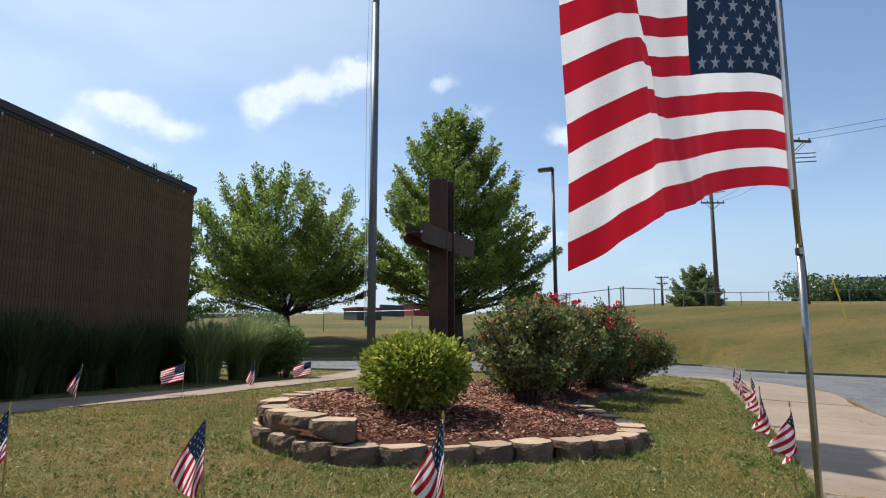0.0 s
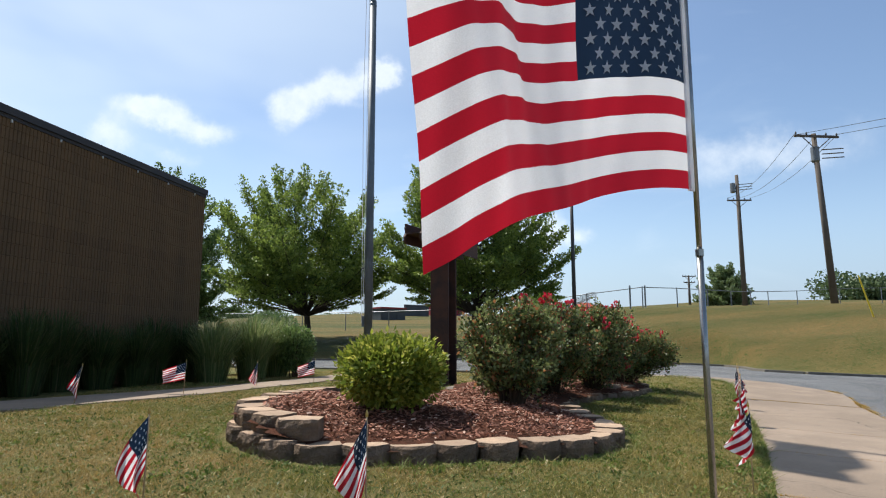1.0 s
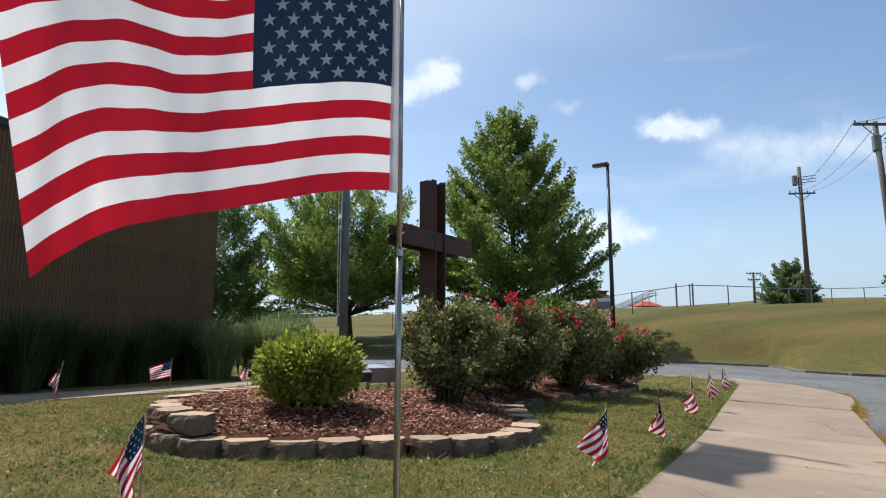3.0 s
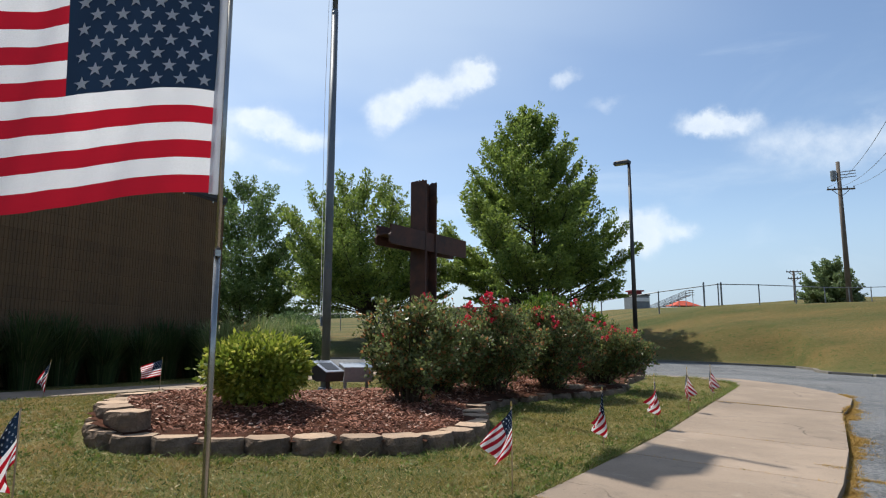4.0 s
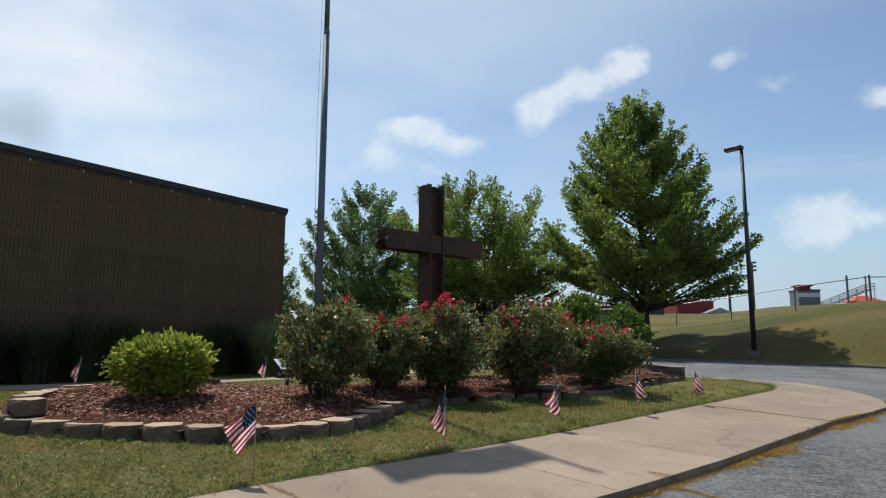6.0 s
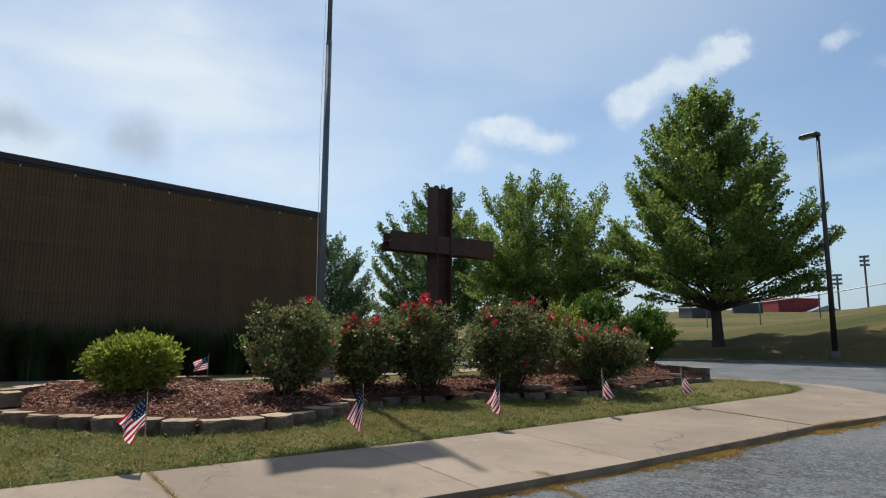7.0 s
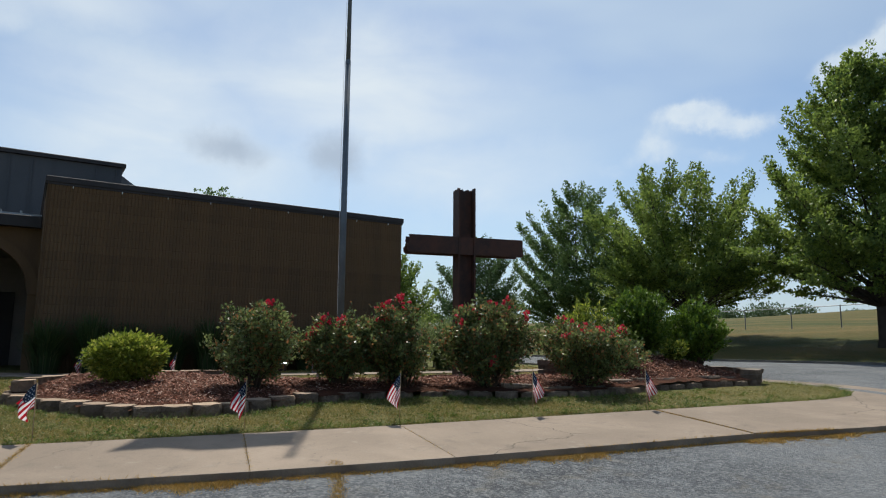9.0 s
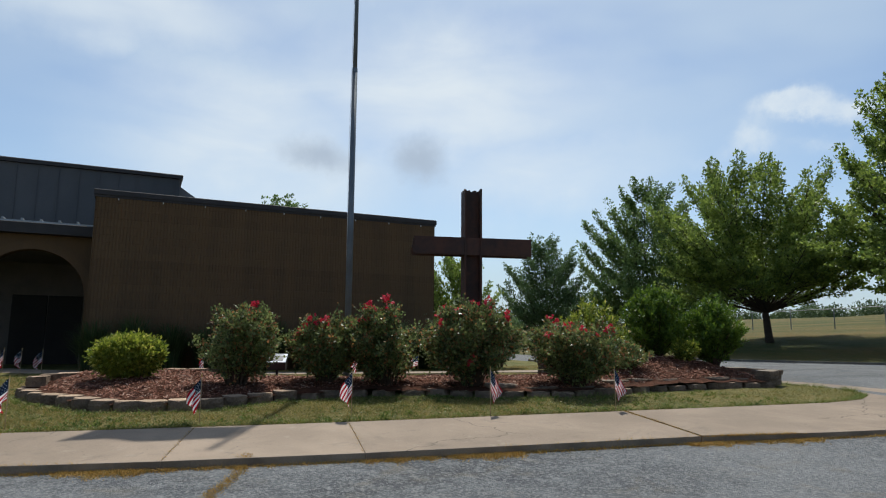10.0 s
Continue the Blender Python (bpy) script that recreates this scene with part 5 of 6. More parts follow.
def grass_clump(x, y, h, r, n, seed, label, mat="tall_grass"):
    rng = np.random.default_rng(seed)
    ob = thing("ornamental_grass", (x, y, lz(x, y)), label, "ornamental grass", GRASS_GROUP)
    a = rng.uniform(0, 2 * math.pi, n)
    b0 = rng.uniform(0, 0.35, n) * r
    reach = rng.uniform(0.15, 1.0, n) * r
    hh = h * rng.uniform(0.55, 1.05, n) * (1 - 0.25 * (reach / r) ** 2)
    ca, sa = np.cos(a), np.sin(a)
    w = rng.uniform(0.005, 0.011, n)
    rows = []
    for t in (0.0, 0.4, 0.75, 1.0):
        rad = b0 + reach * t ** 1.7
        z = hh * (1 - (1 - t) ** 1.6) - 0.25 * reach * max(0, t - 0.6) * 1.5
        ww = w * (1.0 - 0.9 * t ** 2)
        rows.append((np.stack([ca * rad - sa * ww, sa * rad + ca * ww, z], 1), np.stack([ca * rad + sa * ww, sa * rad - ca * ww, z], 1)))
    q = np.concatenate([np.stack([l0, r0, r1, l1], 1) for (l0, r0), (l1, r1) in zip(rows, rows[1:])])
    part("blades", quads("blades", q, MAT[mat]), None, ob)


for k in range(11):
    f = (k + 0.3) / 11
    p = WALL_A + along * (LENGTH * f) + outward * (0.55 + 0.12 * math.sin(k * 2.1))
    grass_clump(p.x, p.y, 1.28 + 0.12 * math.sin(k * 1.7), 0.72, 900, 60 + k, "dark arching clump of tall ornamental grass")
# corner clumps beyond the wall's shade, their sunlight put into the lighter blade colour
grass_clump(-4.7, 13.1, 1.35, 0.8, 1300, 80, "sunlit light green arching clump of tall ornamental grass", "sunlit_grass")
grass_clump(-4.3, 14.3, 1.45, 0.85, 1700, 81, "sunlit light green arching clump of tall ornamental grass", "sunlit_grass")
grass_clump(-4.1, 15.3, 1.45, 0.85, 1600, 82, "sunlit light green arching clump of tall ornamental grass", "sunlit_grass")


def corner_bush(x, y, top, r, n, leaf, mat, seed, label):
    rng = np.random.default_rng(seed)
    z = lz(x, y)
    ob = thing("corner_shrub", (x, y, z), label, "shrub")
    p, d = lumpy(rng, n, r, r, top - z, 0.08, 0.45, 14)
    part("foliage", quads("foliage", leaf_quads(rng, p, leaf, leaf * 0.45, d, 0.4), MAT[mat]), None, ob)
    g = Geo()
    stems(g, random.Random(seed), 10, r, top - z, 0.12, 0.014)
    part("woody_base", g, MAT["twig"], ob)


corner_bush(-3.55, 15.0, 1.5, 0.5, 4200, 0.075, "dark_tree", 91, "loose green shrub beside the tall grasses")
corner_bush(-4.5, 16.4, 1.95, 0.8, 4800, 0.08, "grey_tree", 92, "loose grey-green shrub at the building's corner")
corner_bush(-5.6, 16.2, 1.65, 0.5, 2200, 0.07, "rose", 93, "reddish-leaved shrub at the building's corner")

# ---- trees ----


def tree(name, x, y, z, top, crown_low, radius, profile, mat, label, seed, limbs=90, leaves=60000, leaf=0.17, trunk=0.17, lean=(0, 0), forks=1, rise=0.5, ragged=0.1, lift=0.6):
    """A tree with trunk, ascending limbs, and leafy twigs along them. profile: crown radius over its height, both 0 to 1."""
    rng = np.random.default_rng(seed)
    rr = random.Random(seed)
    ob = thing(name, (x, y, z), label, "tree")
    H = top - z
    lo = crown_low - z
    hs, rs = zip(*profile)
    axis = lambda h: np.array((lean[0] * h / H, lean[1] * h / H, h))
    g = Geo()
    fork = lo * 0.8
    g.tube([Vector(p) for p in ((0, 0, -0.15), (0, 0, 0.05), axis(0.45), axis(fork * 0.6), axis(fork))], [trunk * 1.7, trunk * 1.35, trunk * 1.05, trunk * 0.95, trunk * 0.85], 12)
    leaders = []
    for k in range(forks):
        a = 2 * math.pi * k / forks + 0.6
        spread = 0.0 if forks == 1 else radius * 0.34
        pts = [axis(fork)] + [axis(fork + (H * 0.93 - fork) * t) + np.array((math.cos(a), math.sin(a), 0)) * spread * min(1, t * 1.6) + np.array((rr.uniform(-.1, .1), rr.uniform(-.1, .1), 0)) for t in (0.2, 0.4, 0.6, 0.8, 1.0)]
        leaders.append(np.array(pts))
        r0 = trunk * (0.8 if forks == 1 else 0.62)
        g.tube([Vector(p) for p in pts], [r0, r0 * 0.8, r0 * 0.6, r0 * 0.42, r0 * 0.26, 0.015], 9)
    trunk_ob = part("trunk", g, MAT["bark"], ob, "", True)
    g = Geo()
    starts, ends, shade = [], [], []
    for k in range(limbs):
        t = ((k + rr.uniform(0.1, 0.9)) / limbs) ** 1.1
        a = k * 2.39996 + rr.uniform(-0.35, 0.35)
        rad = np.interp(t, hs, rs) * radius * (1 + 0.07 * math.sin(3 * a + seed) + 0.06 * math.sin(9 * t + 2 * a))
        f = rr.uniform(0.9, 1.0 + ragged) if k % 3 else rr.uniform(0.4, 0.75)
        tip = axis(lo + (H - lo) * t) + np.array((math.cos(a), math.sin(a), 0)) * rad * f
        if t > 0.3:
            tip[2] += rr.uniform(-0.3, 0.5) * ragged * radius
        lead = min(leaders, key=lambda p: math.hypot(p[3][0] - tip[0], p[3][1] - tip[1]))
        h0 = min(max(fork * 0.98, tip[2] - (rise + 0.75 * t) * rad * f), H * 0.9)
        base = np.array([np.interp(h0, lead[:, 2], lead[:, i]) for i in range(3)])
        along = lambda u: base + (tip - base) * np.array([u, u, u ** (1.25 if t > 0.25 else 0.8)])
        size = np.linalg.norm(tip - base)
        r0 = trunk * 0.34 * max(0.25, 1 - h0 / H)
        g.tube([Vector(along(u)) for u in (0, 0.3, 0.6, 1.0)], [r0, r0 * 0.75, r0 * 0.5, 0.01], 5)
        n_tw = int(5 + 2.4 * size)
        for q in range(n_tw):
            u = 1 - (0.5 if t < 0.3 else 0.62) * (q + rr.random()) / n_tw if q else 0.9
            p = along(u)
            d = along(min(1.0, u + 0.05)) - along(u - 0.05)
            d /= np.linalg.norm(d)
            side = np.cross(d, (0, 0, 1))
            side /= np.linalg.norm(side) + 1e-6
            sg = (-1) ** q * rr.uniform(0.3, 1.1) if q else 0.0
            w = d * 0.75 + side * sg * 1.2 + np.array((0, 0, rr.uniform(-0.2, 0.5) + lift * t))
            w /= np.linalg.norm(w)
            ln = ((0.36 + 0.15 * size * (1.15 - u)) * rr.uniform(0.75, 1.7) + 0.05 * radius) * (1.0 if q else 1.35)
            shade.append(0.35 if t < 0.16 and u < 0.8 else 1.0)
            starts.append(p)
            ends.append(p + w * ln)
            if q % 3 == 0:
                g.tube([Vector(p), Vector(p + w * ln * 0.8)], [r0 * 0.3 + 0.004, 0.004], 4)
    part("limb_growth", g, MAT["bark"], trunk_ob)
    starts, ends = np.array(starts), np.array(ends)
    ln = np.linalg.norm(ends - starts, axis=1)
    m = rng.choice(len(starts), leaves, p=ln * np.array(shade) / (ln * np.array(shade)).sum())
    u = rng.uniform(0, 1, leaves) ** 0.8
    off = rng.normal(size=(leaves, 3))
    off /= np.linalg.norm(off, axis=1)[:, None]
    off *= (rng.uniform(0, 1, leaves) ** 0.6 * ln[m] * 0.4 * np.sqrt(np.clip(1.03 - u * u, 0, 1)))[:, None]
    off[:, 2] *= 0.34
    pts = starts[m] + (ends - starts)[m] * u[:, None] + off
    d = (ends - starts)[m] / ln[m][:, None]
    q = leaf_quads(rng, pts, leaf, leaf * 0.62, d, 0.5, 0.12, -0.05)
    part("crown", quads("crown", q, MAT[mat]), None, ob)
    return ob


CONE = [(0, 0.6), (0.07, 0.86), (0.18, 1.0), (0.36, 0.98), (0.52, 0.86), (0.66, 0.7), (0.8, 0.5), (0.92, 0.27), (1, 0.05)]
BROAD = [(0, 0.66), (0.1, 0.95), (0.3, 1.0), (0.58, 0.98), (0.78, 0.86), (0.92, 0.62), (1, 0.3)]
ROUND = [(0, 0.6), (0.08, 0.88), (0.25, 1.0), (0.5, 0.95), (0.7, 0.78), (0.85, 0.55), (1, 0.2)]
COLUMN = [(0, 0.6), (0.15, 0.95), (0.45, 1.0), (0.7, 0.85), (0.88, 0.55), (1, 0.15)]
tree("maple_tree", 0.85, 36.2, 0.9, 13.8, 3.2, 4.9, CONE, "maple", "broad cone-shaped green maple on the grass bank", 101, 118, 135000, 0.15, 0.27, (-0.25, 0), ragged=0.07)
tree("maple_tree", -9.0, 38.6, 0.75, 10.9, 3.3, 5.2, BROAD, "maple", "round-crowned green maple with several stems", 102, 90, 105000, 0.15, 0.2, (-0.9, 0), 3, 0.7, lift=0.6)
tree("shade_tree", -20.0, 42.4, 1.0, 12.3, 2.0, 4.6, COLUMN, "dark_tree", "tall dark green shade tree behind the building", 103, 84, 76000, 0.16, 0.16, rise=0.6)
tree("shade_tree", -30.0, 42.0, 0.8, 9.6, 1.6, 4.0, ROUND, "grey_tree", "grey-green young tree beyond the road", 104, 90, 44000, 0.16, 0.12, rise=0.7)
tree("shade_tree", -24.0, 28.5, 0.5, 6.4, 1.2, 2.6, ROUND, "maple", "small green tree beyond the building's corner", 105, 60, 24000, 0.16, 0.12, rise=0.8)
tree("shade_tree", -27.6, 18.2, 0.5, 9.5, 3.0, 2.6, ROUND, "dark_tree", "tree rising behind the roof", 106, 50, 14000, 0.17, 0.14, rise=0.7)
tree("shade_tree", 36.5, 94.0, float(land(36.5, 94.0)), 11.9, 6.4, 3.4, ROUND, "hazy_tree", "rounded bushy tree on the crest of the bank", 107, 70, 16000, 0.32, 0.2)


def woods():
    """Far clumps of trees along the horizon."""
    rng = np.random.default_rng(9)
    q = []
    for x0, x1, y, h, count in ((62, 120, 119, 6.5, 36), (-60, -20, 230, 5.5, 30), (-140, -60, 200, 6.5, 40), (-230, -120, 120, 9.0, 26), (110, 260, 190, 9.0, 26), (-20, 6, 260, 5.0, 10)):
        for k in range(count):
            x = x0 + (x1 - x0) * (k + rng.uniform(0, 1)) / count
            yy = y + rng.uniform(-12, 12)
            hh = h * rng.uniform(0.55, 1.15)
            c = np.array([x, yy, float(land(x, yy)) + hh * 0.3])
            d = rng.normal(size=(620, 3))
            d *= (rng.uniform(0, 1, 620) ** 0.4 / np.linalg.norm(d, axis=1))[:, None]
            p = c + d * np.array([hh * 0.62, hh * 0.62, hh * 0.5])
            q.append(leaf_quads(rng, p, 0.6, 0.42))
    return quads("far_woods", np.concatenate(q), MAT["far_leaf"])


tagged(new("far_woods", woods()), "distant belt of hazy green trees", "trees", kind="stuff")

# ---- street lamp, utility poles, fence ----
lx, ly = 5.85, 34.0
lamp = thing("street_lamp", (lx, ly, lz(lx, ly)), "tall dark bronze car park lamp with a flat head", "street lamp")
H = 10.36 - lamp.location.z
g = Geo()
g.tube([(0, 0, 0), (0, 0, H)], [0.12, 0.075], 12)
part("column", g, MAT["lamp"], lamp, "", True)
g = Geo()
g.tube([(0, 0, -0.1), (0, 0, 0.22)], 0.2, 16)
part("concrete_base", g, MAT["kerb"], lamp, "round concrete base")
g = Geo()
m = Matrix.Rotation(radians(-25), 4, "Z")
g.box((-0.78, -0.2, H - 0.06), (0.06, 0.2, H + 0.13), 0, m, 0.06)
part("head", g, MAT["lamp"], lamp)
g = Geo()
g.box((-0.68, -0.15, H - 0.075), (-0.2, 0.15, H - 0.062), 0, m)
part("lens", g, MAT["glass"], lamp, "pale lamp lens")
for dx in (-0.3, 0.14):
    bo = thing("bollard", (lx + dx, ly - 0.4, lz(lx + dx, ly - 0.4)), "short pale marker post beside the lamp", "post", "marker posts by the lamp")
    g = Geo()
    g.tube([(0, 0, -0.1), (0, 0, 0.38), (0, 0, 0.4)], [0.035, 0.035, 0.02], 10)
    part("stump", g, MAT["kerb"], bo)

UTIL = "utility poles on the bank"


def utility_pole(x, y, top, arms, r, label, lean=0.0, turn=0.0, gear=True):
    z = lz(x, y)
    ob = thing("utility_pole", (x, y, z), label, "utility pole", UTIL, turn=turn)
    h = top - z
    g = Geo()
    g.tube([(0, 0, -0.3), (lean, 0, h)], [r * 1.25, r * 0.8], 10)
    part("pole", g, MAT["wood"], ob, "", True)
    for dz, w in arms:
        a = Geo()
        hz = h - dz
        xx = lean * hz / h
        a.box((xx - w / 2, -r - 0.12, hz - 0.08), (xx + w / 2, -r, hz + 0.08), 0, None, 0.01)
        arm = part("crossarm", a, MAT["wood"], ob)
        for k in (-0.46, -0.22, 0.22, 0.46):
            i = Geo()
            i.tube([(xx + w * k, -r - 0.06, hz + 0.08), (xx + w * k, -r - 0.06, hz + 0.16), (xx + w * k, -r - 0.06, hz + 0.28)], [0.03, 0.07, 0.03], 8)
            part("insulator", i, MAT["plate"], arm)
        for s in (-1, 1):
            b = Geo()
            b.tube([(xx + s * w * 0.32, -r - 0.06, hz - 0.06), (xx, -r, hz - w * 0.3)], 0.035, 5)
            part("brace", b, MAT["wood"], arm)
    if gear:
        t = Geo()
        t.tube([(-0.5, 0, h - 2.0), (-0.5, 0, h - 1.9), (-0.5, 0, h - 0.95), (-0.5, 0, h - 0.9)], [0.2, 0.27, 0.27, 0.15], 12)
        part("transformer", t, MAT["wire"], ob, "grey can transformer")
        for k in range(3):
            b = Geo()
            b.tube([(0, 0, h - 1.1 - 0.3 * k), (1.6, 0, h - 0.95 - 0.3 * k)], 0.04, 5)
            part("bracket", b, MAT["wood"], ob)
    return ob


utility_pole(29.8, 71.2, 19.6, [(2.9, 2.6)], 0.22, "tall wooden utility pole with crossarm and transformer")
utility_pole(24.4, 44.0, 15.3, [(0.25, 3.2)], 0.2, "leaning wooden utility pole with a wide top crossarm", -0.5, 8, True)
utility_pole(39.7, 118.7, 13.6, [(0.2, 2.4), (1.3, 2.0)], 0.2, "distant wooden utility pole with two crossarms", 0, 0, False)


def cables(name, runs, r, label):
    ob = thing(name, runs[0][0], label, "cable")
    o = Vector(runs[0][0])
    for a, b, sag in runs:
        a, b = Vector(a), Vector(b)
        g = Geo()
        g.tube([a.lerp(b, t) - Vector((0, 0, sag * 4 * t * (1 - t))) - o for t in [k / 14 for k in range(15)]], r, 5)
        part("wire", g, MAT["wire"], ob)


cables("power_line", [((23.9 + dx, 43.8, 15.2), (29.8 + dx * 0.8, 71.0, 17.0), 0.8) for dx in (-1.4, 0.1, 1.5)] + [((23.9 + dx, 43.8, 15.2), (50, 12, 16), 1.0) for dx in (-1.4, 1.5)], 0.018, "thin power lines between the utility poles")

fence = thing("chain_link_fence", (0, 0, 0), "galvanised chain-link fence along the crest of the bank", "fence")
FENCE = [(-34, 62), (-20, 58), (-8, 54), (2, 48.5), (10.8, 42.7), (12.0, 43.6), (19, 50), (28, 60), (40, 62), (70, 60)]
fence_h = lambda x: float(np.interp(x, [0, 11], [1.5, 1.4]))
posts = [p for p, d in resample(FENCE, 4.2)]
for p in posts:
    g = Geo()
    z = lz(p.x, p.y)
    g.tube([(p.x, p.y, z - 0.2), (p.x, p.y, z + fence_h(p.x) + 0.05)], 0.04, 7)
    part("post", g, MAT["wire"], fence)
for a, b in zip(posts, posts[1:]):
    g = Geo()
    za, zc = lz(a.x, a.y) + fence_h(a.x), lz(b.x, b.y) + fence_h(b.x)
    g.tube([(a.x, a.y, za), (b.x, b.y, zc)], 0.028, 6)
    part("top_rail", g, MAT["wire"], fence)
for p in ((10.8, 42.7), (12.0, 43.6)):
    g = Geo()
    z = lz(*p)
    g.tube([(*p, z - 0.2), (*p, z + 1.5), (*p, z + 1.54)], [0.055, 0.055, 0.03], 9)
    part("gate_post", g, MAT["wire"], fence, "stout gate post")

marker = thing("cable_marker", (20.6, 33.6, lz(20.6, 33.6)), "leaning yellow plastic guy-wire marker on the bank", "marker")
g = Geo()
g.tube([(0, 0, -0.1), (-0.6, 0, 2.1)], 0.04, 8)
part("sleeve", g, MAT["yellow"], marker)

# ---- sports ground beyond the bank ----


def shed(name, x, y, w, d, top, mat, label, roof="trim", turn=0.0, drop_z=0.6, band=None):
    z = lz(x, y) - drop_z
    ob = thing(name, (x, y, z), label, "building", turn=turn)
    h = top - z
    g = Geo()
    g.box((-w / 2, -d / 2, 0), (w / 2, d / 2, h))
    part("wall", g, MAT[mat], ob)
    g = Geo()
    g.box((-w / 2 - 0.15, -d / 2 - 0.15, h + 0.004), (w / 2 + 0.15, d / 2 + 0.15, h + 0.22))
    part("roof", g, MAT[roof], ob)
    for k in range(max(2, int(w / 1.2))):
        g = Geo()
        xx = -w / 2 + 0.3 + k * 1.2
        g.box((xx, -d / 2 - 0.04, 0.0), (xx + 0.08, -d / 2, h))
        part("batten", g, MAT[mat], ob)
    if band:
        g = Geo()
        g.box((-w / 2 - 0.02, -d / 2 - 0.06, h * 0.62), (w / 2 + 0.02, -d / 2 - 0.045, h * 0.86))
        part("band", g, MAT[band], ob)
    return ob


shed("equipment_shed", -11.7, 95.6, 4.2, 3.6, 6.35, "black_paint", "dark grey metal equipment shed with a red roof", "red_paint", 40)
sb = thing("scoreboard", (-9.8, 126.1, 5.6), "dark rectangular scoreboard beyond the bank", "scoreboard", turn=38)
g = Geo()
g.box((-2.7, -0.3, 1.0), (2.7, 0.3, 3.3), 0, None, 0.05)
part("panel", g, MAT["black_paint"], sb)
for xx in (-1.9, 1.9):
    g = Geo()
    g.tube([(xx, 0, -1.5), (xx, 0, 1.0)], 0.15, 8)
    part("leg", g, MAT["wire"], sb)
shed("red_building", -4.4, 142.6, 8.2, 5.0, 9.8, "red_paint", "low dark red building beyond the bank", "red_paint", 38)
gs = thing("gabled_shed", (0.6, 141.5, 6.4), "small white gabled shed beyond the bank", "building", turn=30)
g = Geo()
g.box((-2.8, -2, -1.0), (2.8, 2, 1.0))
part("wall", g, MAT["white_paint"], gs)
g = Geo()
g.loft([[(-3.0, -2.2, 1.004), (3.0, -2.2, 1.004), (0, -2.2, 2.1)], [(-3.0, 2.2, 1.004), (3.0, 2.2, 1.004), (0, 2.2, 2.1)]], 0, True)
part("roof", g, MAT["pale_metal"], gs)
pb = shed("press_box", 16.7, 145.0, 4.0, 3.6, 11.6, "wire", "weathered grey press box with a dark flat roof and red band", "trim", 22, 0.6, "white_paint")
g = Geo()
g.box((-1.5, -1.2, 11.84 - pb.location.z), (0.6, 1.0, 12.5 - pb.location.z))
g.box((-1.9, -1.5, 12.5 - pb.location.z), (1.0, 1.2, 12.75 - pb.location.z))
part("roof_hut", g, MAT["red_paint"], pb, "dark red hut on the roof")
st = thing("bleachers", (23.4, 148.6, 8.2), "pale metal stair and bleachers beside the press box", "bleachers", turn=24)
for k in range(12):
    g = Geo()
    g.box((-5.0 + k * 0.84, -0.7, -0.1 + k * 0.33), (-4.15 + k * 0.84, 0.7, 0.05 + k * 0.33))
    part("step", g, MAT["pale_metal"], st)
for yy in (-0.7, 0.7):
    for dz in (0.0, 0.5, 1.0):
        g = Geo()
        g.tube([(-5.0, yy, dz), (5.0, yy, dz + 3.9), (6.2, yy, dz + 3.9)], 0.07, 6)
        part("rail", g, MAT["pale_metal"], st)
for k in range(7):
    g = Geo()
    xx = -4.4 + k * 1.7
    g.tube([(xx, -0.7, -1.5), (xx, -0.7, 1.0 + min(3.9, (xx + 5) * 0.39))], 0.07, 6)
    part("upright", g, MAT["pale_metal"], st)
tent = thing("canopy_tent", (27.4, 154.5, 9.6), "low orange-red tent roof beyond the bank", "tent", turn=20)
g = Geo()
g.loft([[(-3.2, -2.4, 0.3), (3.2, -2.4, 0.3), (3.2, 2.4, 0.3), (-3.2, 2.4, 0.3)], [(-0.7, -0.3, 1.5), (0.7, -0.3, 1.5), (0.7, 0.3, 1.5), (-0.7, 0.3, 1.5)]], 0, True)
part("roof", g, MAT["orange"], tent)
for xx in (-3.0, 3.0):
    g = Geo()
    g.tube([(xx, -2.2, -2.8), (xx, -2.2, 0.35)], 0.08, 6)
    part("leg", g, MAT["wire"], tent)
for xx, yy, hh in ((3.0, 164.7, 16.4), (8.2, 167.5, 20.4)):
    mast = thing("floodlight_mast", (xx, yy, 7.0), "distant sports floodlight mast", "floodlight", "floodlight masts")
    g = Geo()
    g.tube([(0, 0, -1), (0, 0, hh - 7.0)], 0.2, 7)
    part("mast", g, MAT["wood"], mast)
    for k in range(3):
        g = Geo()
        g.box((-0.9, -0.2, hh - 7.4 - k * 0.9), (0.9, 0.2, hh - 6.95 - k * 0.9))
        part("lamp_bank", g, MAT["wire"], mast)
stn = thing("filling_station_canopy", (82.0, 124.8, 9.0), "distant filling station canopy with a blue fascia", "canopy")
g = Geo()
g.box((-4, -2.5, 3.9), (5, 2.5, 4.9), 0, None, 0.05)
part("fascia", g, MAT["blue_paint"], stn)
for xx in (-3.5, 3.5):
    g = Geo()
    g.box((xx - 0.4, -0.4, -1.0), (xx + 0.4, 0.4, 3.9))
    part("column", g, MAT["white_paint"], stn)

sign = bpy.data.curves.new("sign_lettering", "FONT")
sign.body, sign.size, sign.extrude = "ATM", 0.95, 0.02
sign.align_x, sign.align_y = "CENTER", "CENTER"
sign.materials.append(MAT["white_paint"])
ob = new("sign_lettering", sign)
ob.parent = stn
ob.matrix_basis = pose(-1.6, -2.53, 4.4, 90, 0, 0)
tagged(ob, "white sign letters")

# ---- lawn blades ----


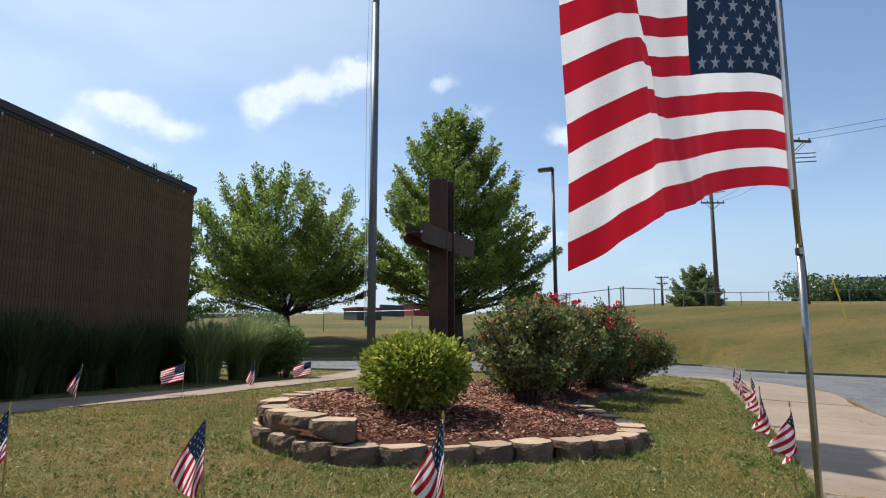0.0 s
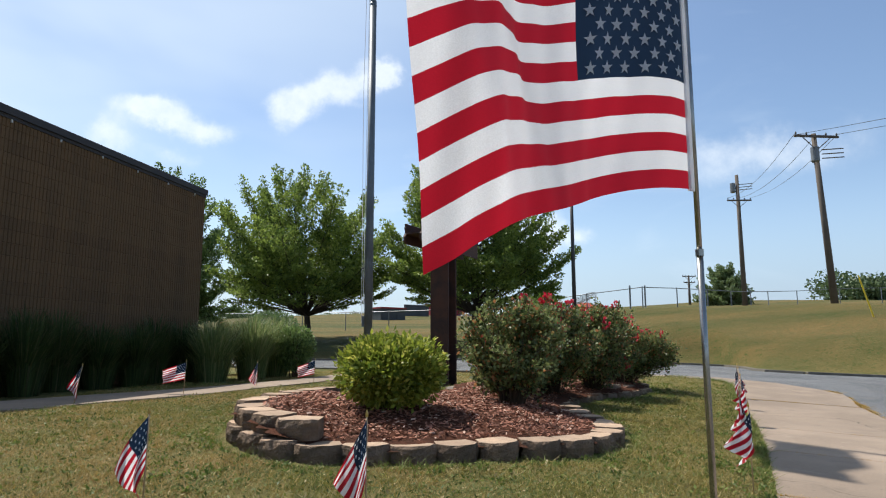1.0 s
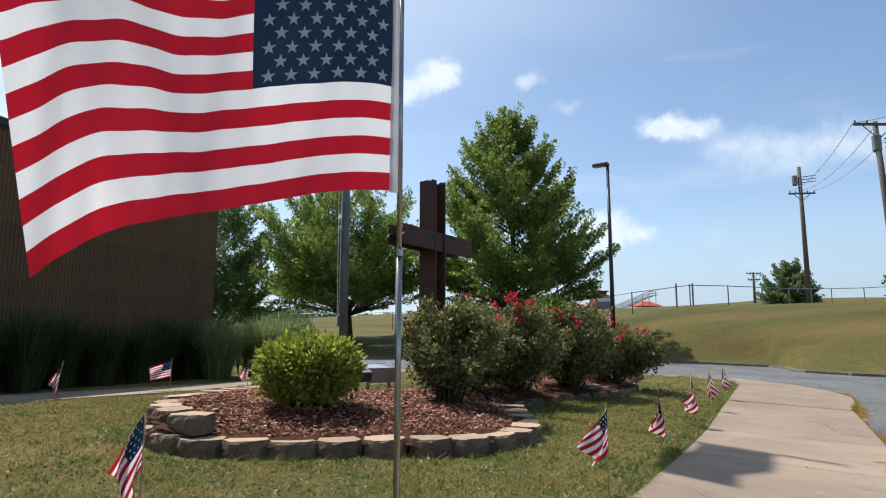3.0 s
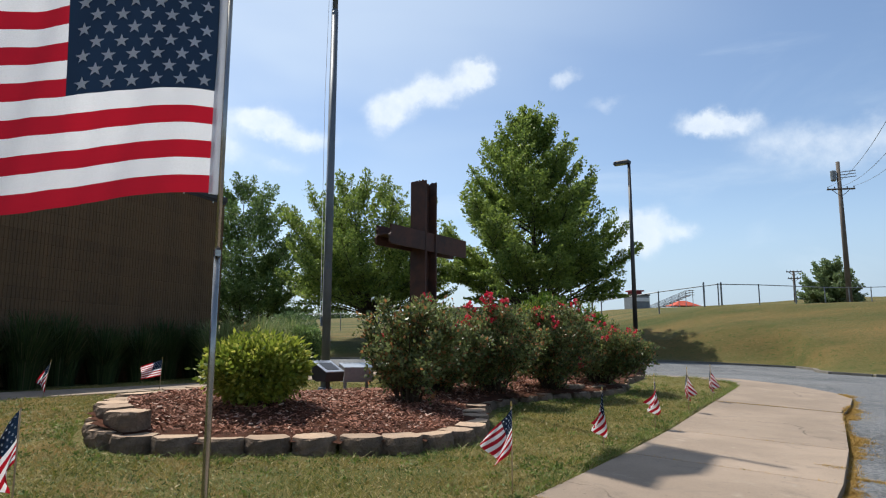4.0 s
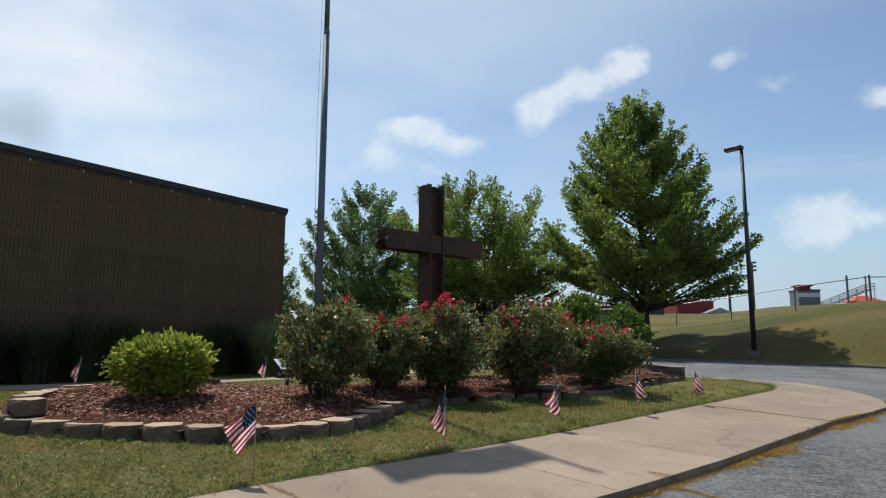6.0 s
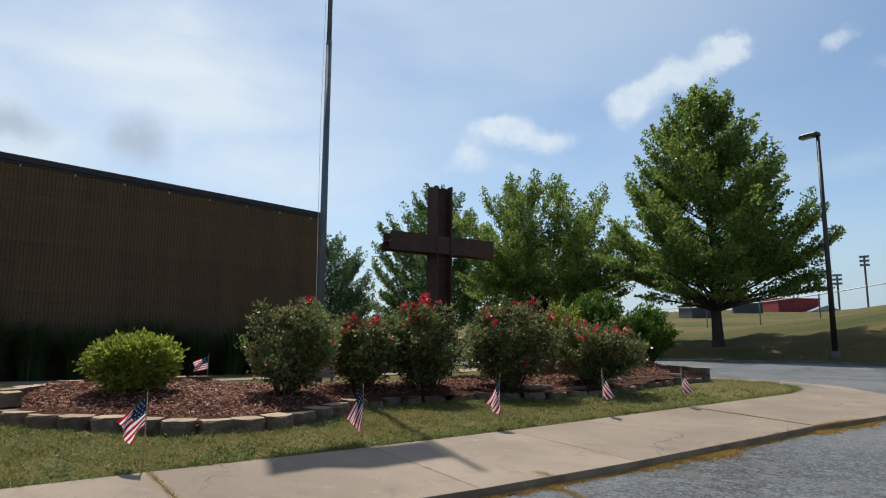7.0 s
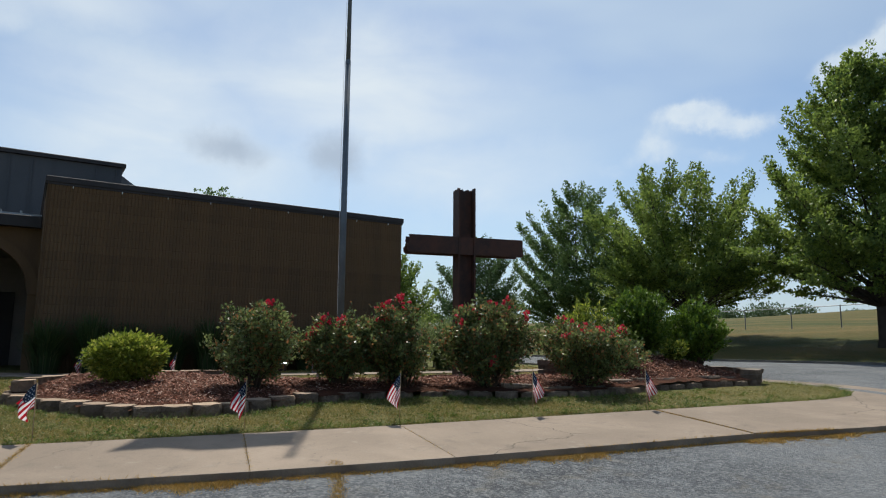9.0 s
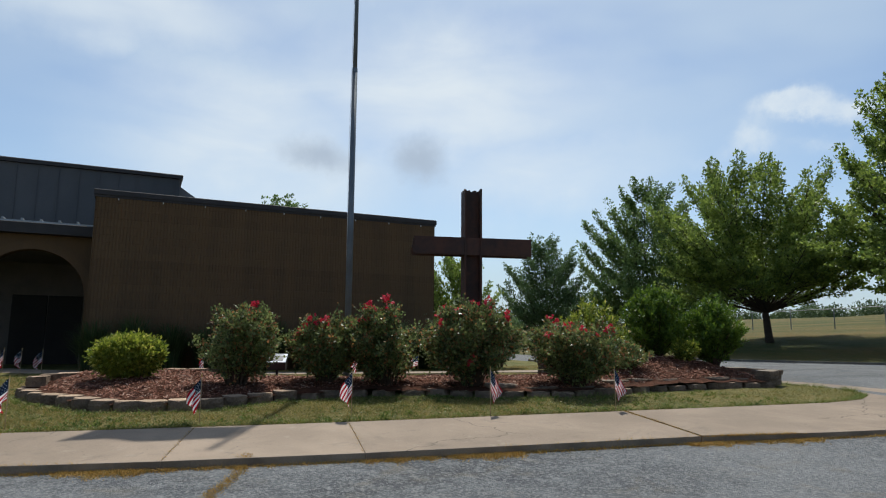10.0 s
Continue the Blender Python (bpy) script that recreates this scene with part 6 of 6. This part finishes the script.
def lawn_blades(seed, n, box, limit, h0, h1, mat, name, clump=True):
    rng = np.random.default_rng(seed)
    x0, x1, y0, y1 = box
    p = np.stack([rng.uniform(x0, x1, n), rng.uniform(y0, y1, n)], 1)
    p = p[limit(p[:, 0], p[:, 1])]
    m = len(p)
    z = ground_z(p[:, 0], p[:, 1])
    tuft = 0.55 + 0.9 * (0.5 + 0.5 * np.sin(p[:, 0] * 5.1 + 2 * np.sin(p[:, 1] * 3.3)) * np.sin(p[:, 1] * 4.7 + p[:, 0]))
    h = rng.uniform(h0, h1, m) * (tuft if clump else 1)
    a = rng.uniform(0, 2 * math.pi, m)
    w = rng.uniform(0.0018, 0.005, m)
    base = np.concatenate([p, z[:, None] - 0.004], 1)
    s = np.stack([np.cos(a), np.sin(a), 0 * a], 1) * w[:, None]
    l = np.stack([rng.normal(0, 1.0, m) * h, rng.normal(0, 1.0, m) * h, h], 1)
    return quads(name, np.stack([base - s, base + s, base + l], 1), MAT[mat], 3)


def on_lawn(x, y):
    path = near_edge + far_side[::-1]
    return (inside(PAVED, x, y) < -0.01) & (inside(BED, x, y) < -0.12) & (inside(path, x, y) < -0.02)


tagged(new("lawn_grass", lawn_blades(21, 480000, (-5.5, 6.2, 1.6, 10.5), on_lawn, 0.012, 0.036, "blade", "lawn_grass")), "short mown lawn grass, partly dry", "grass", kind="stuff")
tagged(new("lawn_grass_far", lawn_blades(22, 110000, (-5.5, 6.2, 10.5, 19.0), on_lawn, 0.015, 0.04, "blade", "lawn_grass_far")), "short mown lawn grass, partly dry", "grass", kind="stuff")


def lawn_weeds():
    """Low broad leaves and straw between the blades."""
    rng = np.random.default_rng(24)
    n = 60000
    p = np.stack([rng.uniform(-5.2, 6.0, n), 1.7 + 10.5 * rng.uniform(0, 1, n) ** 1.25], 1)
    p = p[on_lawn(p[:, 0], p[:, 1])]
    pts = np.concatenate([p, ground_z(p[:, 0], p[:, 1])[:, None] + rng.uniform(0.006, 0.026, (len(p), 1))], 1)
    return quads("lawn_weeds", leaf_quads(rng, pts, 0.03, 0.011, None, 0, 0.1, 0.12), MAT["weed"])


def clover():
    """Tufts of broad green leaves, thickest beside the bed and the pavement."""
    rng = np.random.default_rng(27)
    n = 9000
    p = np.stack([rng.uniform(-5.2, 6.0, n), 1.7 + 12 * rng.uniform(0, 1, n) ** 1.2], 1)
    near = np.maximum(inside(BED, p[:, 0], p[:, 1]), inside(PAVED, p[:, 0], p[:, 1]))
    wave = 0.5 + 0.5 * np.sin(p[:, 0] * 2.3 + 1.7 * np.sin(p[:, 1] * 1.9)) * np.sin(p[:, 1] * 2.9 + 0.8 * p[:, 0])
    keep = rng.uniform(0, 1, n) < np.clip(1.1 + near * 1.1, 0.1, 1) * (0.15 + 0.85 * wave ** 1.5)
    p = p[keep & on_lawn(p[:, 0], p[:, 1])]
    m = np.repeat(np.arange(len(p)), 16)
    r = rng.uniform(0.02, 0.075, len(p))[m]
    q = p[m] + rng.normal(0, 0.5, (len(m), 2)) * r[:, None]
    q, r = q[on_lawn(q[:, 0], q[:, 1])], r[on_lawn(q[:, 0], q[:, 1])]
    pts = np.concatenate([q, (ground_z(q[:, 0], q[:, 1]) + rng.uniform(0.004, 0.5, len(q)) * r)[:, None]], 1)
    return quads("lawn_clover", leaf_quads(rng, pts, 0.03, 0.017, None, 0, 0.1, 0.3), MAT["edge_blade"])


tagged(new("lawn_clover", clover()), "tufts of broad-leaved green weeds in the lawn", "weeds", kind="stuff")
tagged(new("lawn_weeds", lawn_weeds()), "low weeds and straw in the lawn", "grass", kind="stuff")


def on_edge(x, y):
    bed_d, pave_d = inside(BED, x, y), inside(PAVED, x, y)
    ragged = 0.5 + 0.5 * np.sin(x * 9 + 3 * np.sin(y * 5)) * np.sin(y * 8)
    return on_lawn(x, y) & (((bed_d > -0.13 - 0.08 * ragged) & (y < 13)) | (pave_d > -0.05 - 0.1 * ragged))


tagged(new("edge_grass", lawn_blades(23, 420000, (-2.4, 6.2, 1.6, 16.5), on_edge, 0.03, 0.085, "edge_blade", "edge_grass")), "longer unmown grass along the bed and the pavement", "grass", kind="stuff")


PAVEMENT = lawn_side + [(5.95, 14.7)] + [(7.42, 13.6), (7.35, 12.6), (6.95, 11.6)] + kerb_side[::-1]
WEED_LINES = [([(2.42, 4.4), (3.8, 3.85)], 0.012, 9), ([(4.82, 10.96), (5.6, 10.66)], 0.014, 8), ([(5.6, 10.66), (6.34, 10.33)], 0.008, 4), ([(3.12, 6.13), (4.56, 5.52)], 0.004, 1.5),
              ([(3.7, 7.66), (5.19, 7.1)], 0.004, 1.5), ([(4.7, 6.2), (4.95, 6.08), (5.3, 5.86), (5.55, 5.68), (6.2, 5.4)], 0.03, 14)]


def edge_weeds():
    """Dry grass growing at the foot of the kerb, in tufts."""
    rng = np.random.default_rng(31)
    line = resample(curve([Vector(p) for p in kerb_side[4:]] + [Vector((6.95, 11.6)), Vector((7.35, 12.6)), Vector((7.45, 13.6))]), 0.01)
    pts, hs = [], []
    for i, (p, d) in enumerate(line):
        dens = max(0.3, math.sin(i * 0.021) + 0.6 * math.sin(i * 0.057 + 1) + 0.5 * math.sin(i * 0.23) + 0.55)
        for k in range(int(dens * 22)):
            o = Vector((d.y, -d.x)) * abs(rng.normal(0.0, 0.022 + 0.038 * dens))
            pts.append((p.x + o.x, p.y + o.y))
            hs.append(rng.uniform(0.015, 0.05))
    for line, wide, dens in WEED_LINES:
        for p, d in resample([Vector(q) for q in line], 0.01):
            for k in range(rng.poisson(dens * (0.6 + 0.8 * rng.uniform()))):
                o = rng.normal(0, wide, 2)
                pts.append((p.x + o[0], p.y + o[1]))
                hs.append(rng.uniform(0.008, 0.03))
    p = np.array(pts)
    m = len(p)
    z = land(p[:, 0], p[:, 1]) - np.where(inside(PAVEMENT, p[:, 0], p[:, 1]) > 0, 0.004, drop(p[:, 0], p[:, 1]))
    a = rng.uniform(0, 2 * math.pi, m)
    base = np.concatenate([p, z[:, None] - 0.003], 1)
    h = np.array(hs)
    s = np.stack([np.cos(a), np.sin(a), 0 * a], 1) * 0.003
    l = np.stack([rng.normal(0, 0.8, m) * h, rng.normal(0, 0.8, m) * h, h * 0.8], 1)
    return quads("kerb_weeds", np.stack([base - s, base + s, base + l], 1), MAT["dry_blade"], 3)


tagged(new("kerb_weeds", edge_weeds()), "dry yellow grass tufts growing along the kerb foot", "weeds", kind="stuff")
